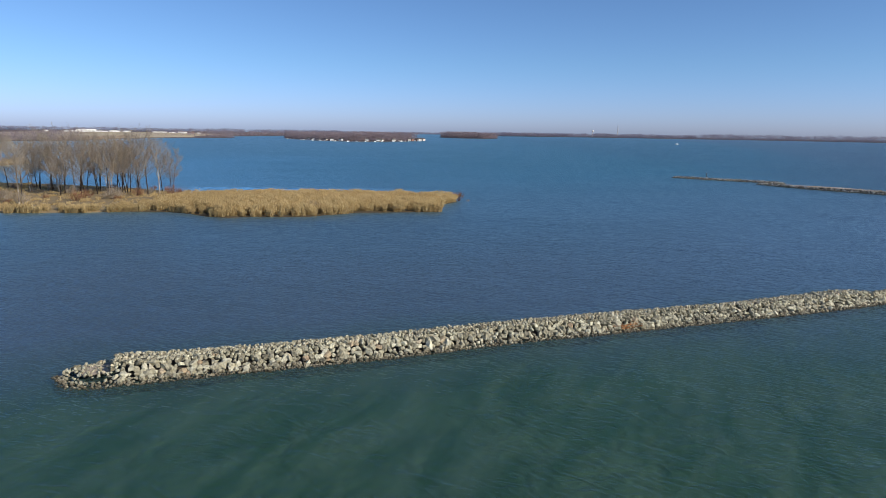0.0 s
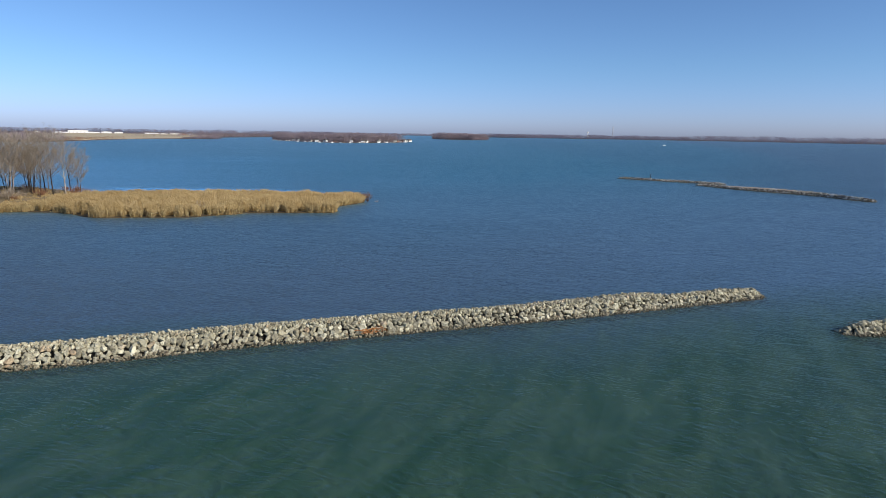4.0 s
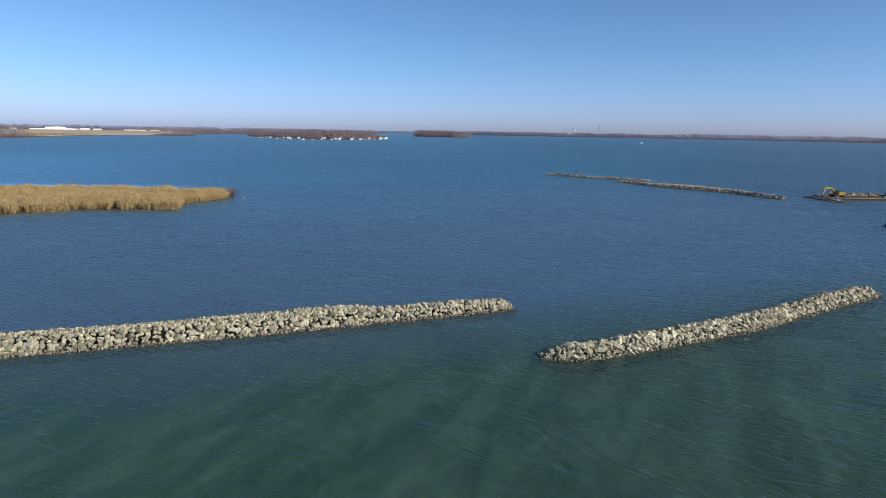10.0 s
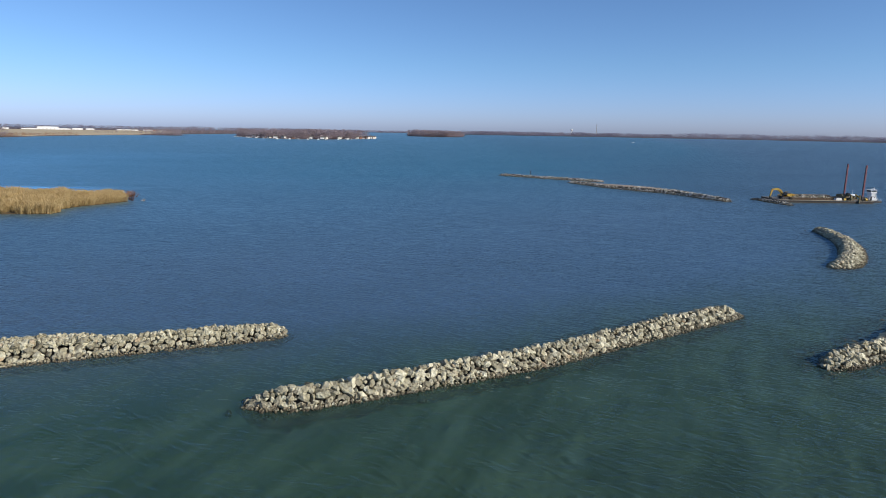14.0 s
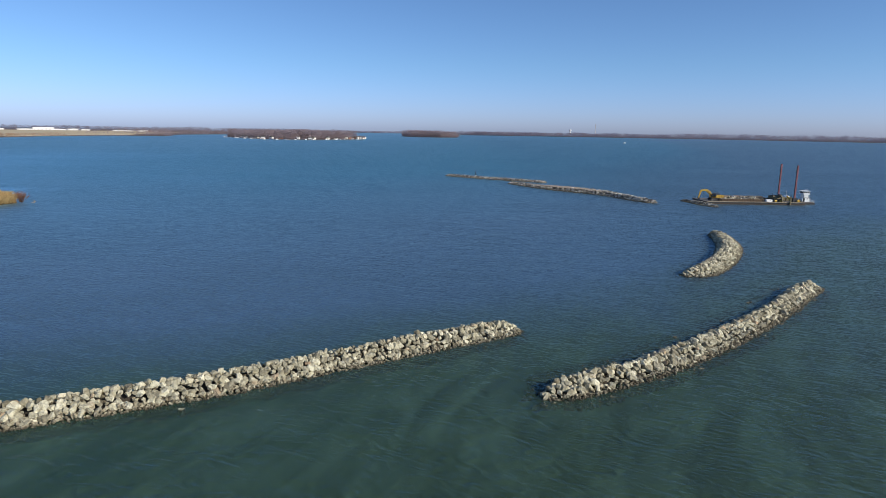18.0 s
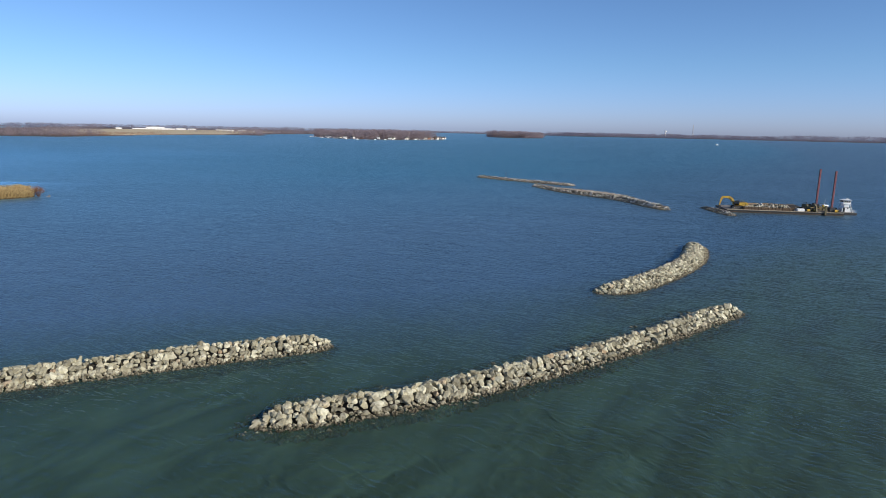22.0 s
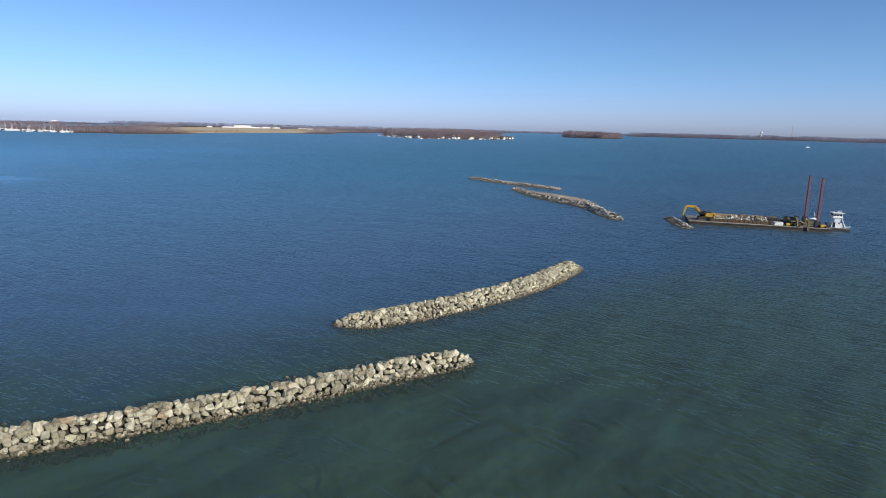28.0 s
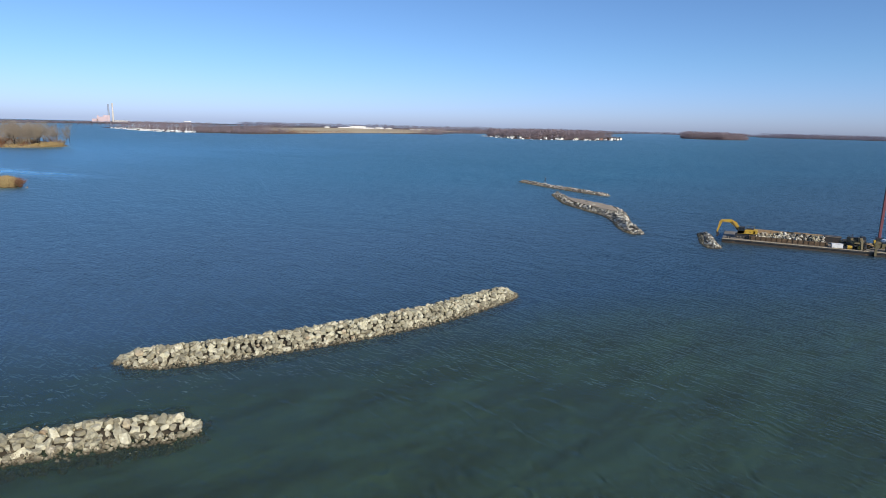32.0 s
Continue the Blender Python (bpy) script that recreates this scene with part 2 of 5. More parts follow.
def silt_colour(k):
    """The colour of the turbid water: silt-green on the open side of the breakwaters, blue behind them and far out,
    where part of the sky's reflection is put into the colour.
    """
    g = k.n("NewGeometry")
    sep = k.n("SeparateXYZ")
    k.link(g.outputs["Position"], sep.inputs[0])
    x, y = sep.outputs["X"], sep.outputs["Y"]
    wob = k.noise(k.pos(), 0.02, 4, 0.55)
    xp = k.math('MAXIMUM', x, 0.0)
    bend = k.math('ADD', k.math('MULTIPLY', x, 0.2), k.math('MULTIPLY', k.math('MULTIPLY', xp, xp), 0.0022))
    d = k.math('SUBTRACT', k.math('SUBTRACT', y, bend), k.math('MULTIPLY', wob, 60.0))
    side = k.math('MULTIPLY', k.math('ADD', d, 15.0), 1 / 600.0)
    # the breakwaters hold the silt back on their open side
    row = k.math('ADD', k.math('ADD', k.math('MULTIPLY', x, 0.22), k.math('MULTIPLY', k.math('MULTIPLY', xp, xp), 0.0006)), 80.0)
    row = k.math('ADD', row, k.math('MULTIPLY', k.ramp(k.math('MULTIPLY', x, 1 / 300.0), [(0.62, (0, 0, 0)), (0.84, (1, 1, 1))]), 44.0))
    gate = k.math('SUBTRACT', k.math('SUBTRACT', y, row), k.math('MULTIPLY', k.math('SUBTRACT', wob, 0.5), 34.0))
    lee_side = k.ramp(k.math('MULTIPLY', k.math('ADD', gate, 50.0), 0.01), [(0.34, (0, 0, 0)), (0.68, (1, 1, 1))])
    open_side = k.ramp(k.math('MULTIPLY', x, 1 / 300.0), [(0.1, (0.038, 0.101, 0.062)), (0.75, (0.054, 0.082, 0.052))])
    # blues raised by position to hold some sky reflection in the body colour
    sheltered = k.ramp(k.math('MULTIPLY', k.math('ADD', x, 100.0), 1 / 400.0), [(0.2, (0.098, 0.148, 0.200)), (0.48, (0.104, 0.182, 0.275)), (0.70, (0.088, 0.164, 0.255)), (0.88, (0.044, 0.095, 0.150))])
    body = k.mix(lee_side, open_side, sheltered)
    out_there = k.ramp(k.math('MULTIPLY', x, 1 / 400.0), [(0.45, (0.014, 0.168, 0.255)), (0.70, (0.010, 0.125, 0.200))])
    body = k.mix(k.ramp(side, [(0.18, (0, 0, 0)), (0.60, (1, 1, 1))]), body, out_there)
    streak = k.noise(k.pos((0.07, 0.26, 1), 66), 1.0, 3, 0.55, 0.7)
    cloud = k.noise(k.pos((1, 1, 1)), 0.035, 4, 0.6)
    murk = k.noise(k.pos((0.6, 1, 1), 66), 0.30, 4, 0.62, 0.6)
    near = k.math('SUBTRACT', 1.0, lee_side)
    silt = k.math('MULTIPLY', k.ramp(k.math('ADD', k.math('MULTIPLY', streak, 0.75), k.math('MULTIPLY', murk, 0.25)), [(0.43, (0, 0, 0)), (0.59, (1, 1, 1))]), near)
    body = k.mix(k.math('MULTIPLY', silt, k.ramp(k.math('MULTIPLY', x, 1 / 300.0), [(0.25, (0.7, 0.7, 0.7)), (0.7, (0.5, 0.5, 0.5))])), body, (0.094, 0.170, 0.114))
    return k.mix(k.math('MULTIPLY', k.ramp(cloud, [(0.45, (0, 0, 0)), (0.7, (1, 1, 1))]), 0.2), body, (0.040, 0.078, 0.098))


def bed_mat():
    """Pale silt in suspension over the bed."""
    k = Mat("lake_silt")
    c = k.mix(1.0, silt_colour(k), (1.25, 1.25, 1.25), "MULTIPLY")
    return k.set(c, 1.0, 0, None, 0.0)


def water_mat():
    """Turbid lake water: a coloured body with silt streaks under a rippled reflecting surface."""
    k = Mat("lake_water")
    t = k.t
    g = k.n("NewGeometry")
    sep = k.n("SeparateXYZ")
    k.link(g.outputs["Position"], sep.inputs[0])
    x, y = sep.outputs["X"], sep.outputs["Y"]
    body = silt_colour(k)
    # wind wavelets at several sizes, dying down in calm lee patches
    w0 = k.noise(k.pos((0.5, 1.0, 1), -10), 0.16, 2, 0.5, 0.6)
    w1 = k.noise(k.pos((0.22, 0.60, 1), -27), 1.0, 1, 0.5, 0.9)
    w2 = k.noise(k.pos((0.42, 1.1, 1), -16), 1.0, 1, 0.5, 0.9)
    w3 = k.noise(k.pos((0.7, 1.3, 1), -12), 1.9, 1, 0.5, 0.4)
    crest = [k.math('SUBTRACT', 1.0, k.math('ABSOLUTE', k.math('SUBTRACT', k.math('MULTIPLY', w, 2.0), 1.0))) for w in (w1, w2)]
    h = k.math('ADD', k.math('MULTIPLY', w0, 0.5), k.math('MULTIPLY', crest[0], 0.32))
    h = k.math('ADD', k.math('ADD', h, k.math('MULTIPLY', crest[1], 0.20)), k.math('MULTIPLY', w3, 0.12))
    gust = k.noise(k.pos((0.5, 1.3, 1), -10), 0.018, 4, 0.6, 0.5)
    calm = k.noise(k.pos((0.30, 1.5, 1), 4), 0.02, 4, 0.6, 0.4)
    lee_y = k.math('MULTIPLY', k.math('ABSOLUTE', k.math('SUBTRACT', y, 470.0)), 1 / 320.0)
    lee_x = k.math('MULTIPLY', k.math('ABSOLUTE', k.math('ADD', x, 270.0)), 1 / 330.0)
    lee = k.math('SUBTRACT', 1.52, k.math('ADD', k.math('MAXIMUM', lee_x, lee_y), k.math('MULTIPLY', calm, 1.4)))
    strip_y = k.math('MULTIPLY', k.math('ABSOLUTE', k.math('SUBTRACT', y, 299.0)), 1 / 17.0)
    strip_x = k.math('MULTIPLY', k.math('ABSOLUTE', k.math('ADD', x, 80.0)), 1 / 100.0)
    strip = k.math('SUBTRACT', 1.3, k.math('ADD', k.math('MAXIMUM', strip_x, strip_y), k.math('MULTIPLY', gust, 0.8)))
    strip = k.ramp(strip, [(0.0, (0, 0, 0)), (0.95, (1, 1, 1))])
    lee = k.ramp(lee, [(0.0, (0, 0, 0)), (0.75, (1, 1, 1))])
    amp = k.math('MULTIPLY', k.math('SUBTRACT', 1.0, k.math('MULTIPLY', k.math('MAXIMUM', k.math('MULTIPLY', lee, 0.35), strip), 0.8)), k.math('ADD', k.math('MULTIPLY', gust, 0.9), 0.55))
    h = k.math('MULTIPLY', h, amp)
    nrm = k.bump(h, 1.0, 0.5)
    dif = k.n("BsdfDiffuse")
    k.link(body, dif.inputs["Color"])
    k.link(k.bump(h, 1.0, 0.85), dif.inputs["Normal"])
    tr = k.n("BsdfTransparent")
    mx = k.n("MixShader")
    mx.inputs[0].default_value = 0.58
    k.link(dif.outputs[0], mx.inputs[1])
    k.link(tr.outputs[0], mx.inputs[2])
    gl = k.n("BsdfGlossy")
    k.link(k.math('SUBTRACT', 0.38, k.math('MULTIPLY', k.math('MAXIMUM', lee, k.math('MULTIPLY', strip, 2.0)), 0.10)), gl.inputs["Roughness"])
    gl.inputs["Color"].default_value = (0.70, 0.93, 1.0, 1)
    k.link(nrm, gl.inputs["Normal"])
    fr = k.n("Fresnel")
    fr.inputs["IOR"].default_value = 1.33
    k.link(k.bump(h, 1.0, 0.78), fr.inputs["Normal"])
    flat = k.n("Fresnel")
    flat.inputs["IOR"].default_value = 1.33
    # a rough sea mirrors less than a flat one at a low angle
    chop = k.noise(k.pos((0.25, 0.8, 1), -12), 1.0, 5, 0.7, 0.5)
    west = k.math('MULTIPLY', k.ramp(k.math('MULTIPLY', k.math('ADD', x, 200.0), 1 / 450.0), [(0.0, (1, 1, 1)), (1.0, (0, 0, 0))]),
                  k.ramp(k.math('MULTIPLY', y, 1 / 520.0), [(0.20, (0, 0, 0)), (0.44, (1, 1, 1)), (0.58, (1, 1, 1)), (1.0, (0.35, 0.35, 0.35))]))
    share = k.math('MULTIPLY', k.math('ADD', k.math('MULTIPLY', k.math('MINIMUM', fr.outputs[0], k.math('ADD', k.math('MULTIPLY', flat.outputs[0], 1.5), 0.11)), 0.80), k.math('MULTIPLY', flat.outputs[0], 0.20)), k.math('ADD', k.math('ADD', 0.30, k.math('MULTIPLY', west, 0.34)), k.math('ADD', k.math('MULTIPLY', chop, 0.66), k.math('ADD', k.math('MULTIPLY', lee, 0.04), k.math('MULTIPLY', strip, 0.30)))))
    top = k.n("MixShader")
    k.link(share, top.inputs[0])
    k.link(mx.outputs[0], top.inputs[1])
    k.link(gl.outputs[0], top.inputs[2])
    out = t.nodes["Material Output"]
    k.link(top.outputs[0], out.inputs["Surface"])
    return k.m


def algae_shade_mat():
    """Dark weed on sunken stones, thinning out in ragged patches where the slope runs down into the silt.
    Near-black, so that it also paints the mound's shadow and dark reflection on the water.
    """
    k = Mat("algae_shadow_slope")
    g = k.n("NewGeometry")
    sep = k.n("SeparateXYZ")
    k.link(g.outputs["Position"], sep.inputs[0])
    clump = k.noise(k.pos(), 0.55, 4, 0.65)
    fine = k.noise(k.pos(), 3.0, 3)
    depth = k.math('ADD', k.math('MULTIPLY', k.math('ADD', sep.outputs["Z"], 0.57), 4.0), k.math('MULTIPLY', k.math('SUBTRACT', clump, 0.5), 2.2))
    k.set(k.mix(fine, (0.008, 0.009, 0.014), (0.026, 0.023, 0.020)), 0.9, 0, None, 0.1)
    cover, clear = k.n("MixShader"), k.n("BsdfTransparent")
    k.link(k.ramp(depth, [(0.05, (0, 0, 0)), (0.65, (1, 1, 1))]), cover.inputs[0])
    k.link(clear.outputs[0], cover.inputs[1])
    k.link(k.bsdf.outputs[0], cover.inputs[2])
    k.link(cover.outputs[0], k.t.nodes["Material Output"].inputs["Surface"])
    return k.m


WATER = water_mat()
BEDMAT = bed_mat()
YELLOW = painted("machine_yellow", (0.50, 0.315, 0.035), 0.5, (0.12, 0.085, 0.04), 0.5)
BLACKSTEEL = painted("black_steel", (0.03, 0.03, 0.032), 0.5, (0.10, 0.06, 0.035), 0.6)
HULLSTEEL = painted("barge_hull", (0.045, 0.036, 0.028), 0.7, (0.14, 0.085, 0.045), 0.5, 0, 0.6)
DECKSTEEL = painted("rusty_deck", (0.22, 0.19, 0.15), 0.7, (0.09, 0.07, 0.05), 0.8, 0, 0.5)
ALGAESHADE = algae_shade_mat()
REDPAINT = painted("faded_red_steel", (0.19, 0.062, 0.07), 0.6, (0.14, 0.05, 0.045), 0.7)
WHITEPAINT = painted("white_paint", (0.78, 0.78, 0.76), 0.45, (0.42, 0.38, 0.32), 0.2)
TANSTEEL = painted("worn_tan_steel", (0.40, 0.34, 0.24), 0.8, (0.16, 0.10, 0.055), 0.75, 0, 0.8)
RUSTPLATE = painted("rust_brown_plate", (0.10, 0.065, 0.038), 0.8, (0.24, 0.16, 0.09), 0.7, 0, 0.9)
TIMBER = painted("weathered_planks", (0.34, 0.24, 0.14), 0.85, (0.14, 0.095, 0.055), 0.8, 0, 0.9)
GLASSDARK = painted("dark_glass", (0.02, 0.025, 0.03), 0.15, (0.04, 0.04, 0.04), 0.1)
OLIVE = painted("muddy_machine", (0.15, 0.125, 0.065), 0.75, (0.07, 0.055, 0.035), 0.9)
SIDING = [painted("siding_white", (0.78, 0.77, 0.73), 0.6, (0.55, 0.52, 0.47), 0.2, 0, 0.3),
          painted("siding_cream", (0.72, 0.67, 0.58), 0.6, (0.5, 0.42, 0.33), 0.2, 0, 0.3),
          painted("siding_brick", (0.34, 0.17, 0.11), 0.8, (0.22, 0.12, 0.08), 0.4, 0, 0.3)]
ROOFING = painted("roof_shingle", (0.13, 0.115, 0.105), 0.85, (0.2, 0.17, 0.15), 0.5, 0, 0.4)
CONCRETE = painted("concrete", (0.55, 0.53, 0.50), 0.85, (0.4, 0.37, 0.33), 0.4, 0, 0.1)
BRICKRED = painted("brick_works", (0.36, 0.275, 0.275), 0.85, (0.3, 0.225, 0.22), 0.4, 0, 0.05)
# power station brick and dark steel, faded by haze mixed into the colour
HAZEBRICK = painted("hazy_brick_works", (0.50, 0.40, 0.42), 0.9, (0.42, 0.35, 0.38), 0.4, 0, 0.05)
HAZESTEEL = painted("hazy_blue_steel", (0.26, 0.31, 0.40), 0.8, (0.34, 0.37, 0.44), 0.4, 0, 0.05)
ORANGE = painted("orange_mesh", (0.40, 0.17, 0.05), 0.7, (0.2, 0.1, 0.05), 0.6)


# ---- geometry helpers ----
def mesh_ob(name, verts, faces, material, parent=None, label="", smooth=False):
    me = bpy.data.meshes.new(name)
    me.from_pydata([tuple(v) for v in verts], [], [tuple(f) for f in faces])
    me.materials.append(material)
    if smooth:
        me.shade_smooth()
    ob = new(name, me)
    if parent:
        ob.parent = parent
    if label:
        ob["label"] = label
    return ob


def part(name, bm, material, parent=None, label=""):
    """Links a bmesh as one mesh object under a thing or a part."""
    me = bpy.data.meshes.new(name)
    bmesh.ops.recalc_face_normals(bm, faces=bm.faces)
    bm.to_mesh(me)
    bm.free()
    me.materials.append(material)
    ob = new(name, me)
    if parent:
        ob.parent = parent
    if label:
        ob["label"] = label
    return ob


def empty(name, x=0, y=0, z=0, rz=0, label="", category="", group="", kind=""):
    ob = new(name)
    ob.empty_display_size = 0.5
    ob.matrix_basis = pose(x, y, z, 0, 0, rz)
    return tagged(ob, label, category, group, kind)


def box(bm, c, s, ry=0, rz=0, rx=0, bevel=0.0):
    """A box of size s round c."""
    out = bmesh.ops.create_cube(bm, size=1.0)
    m = pose(*c, rx, ry, rz) @ Matrix.Diagonal((*s, 1))
    bmesh.ops.transform(bm, matrix=m, verts=out["verts"])
    if bevel:
        es = list({e for v in out["verts"] for e in v.link_edges})
        bmesh.ops.bevel(bm, geom=es, offset=bevel, segments=1, affect='EDGES')
    return bm


def boxes(*items, bevel=0.0):
    bm = bmesh.new()
    for it in items:
        box(bm, *it, bevel=bevel)
    return bm


def rod(bm, a, b, r, sides=8, r2=None):
    """A round bar from a to b."""
    a, b = Vector(a), Vector(b)
    d = b - a
    out = bmesh.ops.create_cone(bm, cap_ends=True, segments=sides, radius1=r, radius2=r if r2 is None else r2, depth=d.length)
    m = Matrix.Translation((a + b) / 2) @ d.to_track_quat('Z', 'Y').to_matrix().to_4x4()
    bmesh.ops.transform(bm, matrix=m, verts=out["verts"])
    return bm


def rods(*items, sides=8):
    bm = bmesh.new()
    for a, b, r in items:
        rod(bm, a, b, r, sides)
    return bm


def slab(bm, outline, y0, y1):
    """An outline in x and z, drawn out from y0 to y1."""
    f = [bm.verts.new((x, y0, z)) for x, z in outline]
    g = [bm.verts.new((x, y1, z)) for x, z in outline]
    bm.faces.new(f)
    bm.faces.new(g[::-1])
    for i in range(len(f)):
        j = (i + 1) % len(f)
        bm.faces.new((f[i], g[i], g[j], f[j]))
    return bm


class Soup:
    """Gathers many small pieces into one mesh."""

    def __init__(self):
        self.v, self.f = [], []

    def add(self, verts, faces):
        n = len(self.v)
        self.v.extend(verts)
        self.f.extend(tuple(i + n for i in f) for f in faces)

    def tri(self, a, b, c):
        n = len(self.v)
        self.v.extend((a, b, c))
        self.f.append((n, n + 1, n + 2))

    def blade(self, base, tip, width, turn):
        """A thin tapered stem."""
        c, s = math.cos(turn) * width / 2, math.sin(turn) * width / 2
        self.tri((base[0] - c, base[1] - s, base[2]), (base[0] + c, base[1] + s, base[2]), tuple(tip))

    def limb(self, a, b, ra, rb, sides=4):
        a, b = Vector(a), Vector(b)
        d = (b - a).normalized()
        u = d.orthogonal().normalized()
        w = d.cross(u)
        n = len(self.v)
        for p, r in ((a, ra), (b, rb)):
            for i in range(sides):
                q = p + (u * math.cos(2 * math.pi * i / sides) + w * math.sin(2 * math.pi * i / sides)) * r
                self.v.append(tuple(q))
        for i in range(sides):
            j = (i + 1) % sides
            self.f.append((n + i, n + j, n + sides + j, n + sides + i))

    def make(self, name, material, parent=None, label="", kind=""):
        ob = mesh_ob(name, self.v, self.f, material, parent, label)
        if kind:
            ob["kind"] = kind
        return ob


# ---- water and lake bed ----
def plane(name, half, z, material, cx=0, cy=0):
    return mesh_ob(name, [(cx - half, cy - half, z), (cx + half, cy - half, z), (cx + half, cy + half, z), (cx - half, cy + half, z)],
                   [(0, 1, 2, 3)], material)


tagged(plane("water", 7000, 0.0, WATER), "wind-rippled lake water, silty green near the breakwaters and blue beyond", "water", kind="structure")
tagged(plane("lake_bed", 7000, -0.6, BEDMAT), "dim silty lake bed under turbid water", "lake bed", kind="structure")


# ---- breakwaters ----
def stone_shape(seed, n=18):
    """One blocky quarry stone with knocked-off corners, about one metre across."""
    rnd = random.Random(seed)
    bm = bmesh.new()
    square = rnd.uniform(0.35, 0.75)
    for _ in range(n):
        p = Vector((rnd.uniform(-1, 1), rnd.uniform(-1, 1), rnd.uniform(-1, 1)))
        m = max(abs(c) for c in p)
        p = (p / m) * square + p.normalized() * (1 - square)
        bm.verts.new((p.x * 0.54, p.y * 0.47, p.z * 0.40))
    hull = bmesh.ops.convex_hull(bm, input=bm.verts)
    inner = [g for g in hull["geom_interior"] if isinstance(g, bmesh.types.BMVert)]
    bmesh.ops.delete(bm, geom=inner, context='VERTS')
    bmesh.ops.dissolve_limit(bm, angle_limit=radians(13), verts=bm.verts, edges=bm.edges)
    bmesh.ops.recalc_face_normals(bm, faces=bm.faces)
    return bm


SHAPES = []
for s in range(26):
    bm = stone_shape(100 + s, 15 + s % 9)
    bm.verts.ensure_lookup_table()
    vs = np.array([v.co[:] for v in bm.verts])
    bm.verts.index_update()
    fs = [tuple(v.index for v in f.verts) for f in bm.faces]
    SHAPES.append((vs, fs))
    bm.free()
STONE_MESH = {}


def stone_mesh(i, material):
    key = (i, material.name)
    if key not in STONE_MESH:
        me = bpy.data.meshes.new("stone")
        me.from_pydata([tuple(v) for v in SHAPES[i][0]], [], SHAPES[i][1])
        me.materials.append(material)
        STONE_MESH[key] = me
    return STONE_MESH[key]


def along(line):
    """A smooth run of (x, y, rest...) along a line of points, at steps of about 0.5 m, with its heading."""
    pts = [np.array(p, float) for p in line]
    out = []
    for i in range(len(pts) - 1):
        p0, p1, p2, p3 = pts[max(i - 1, 0)], pts[i], pts[i + 1], pts[min(i + 2, len(pts) - 1)]
        n = max(2, int(np.hypot(*(p2 - p1)[:2]) / 0.5))
        for j in range(n):
            t = j / n
            out.append(0.5 * (2 * p1 + (p2 - p0) * t + (2 * p0 - 5 * p1 + 4 * p2 - p3) * t * t + (3 * p1 - p0 - 3 * p2 + p3) * t ** 3))
    out.append(pts[-1])
    out = np.array(out)
    d = np.gradient(out[:, :2], axis=0)
    d /= np.linalg.norm(d, axis=1)[:, None]
    s = np.concatenate([[0], np.cumsum(np.hypot(*np.diff(out[:, :2], axis=0).T))])
    return out, d, s


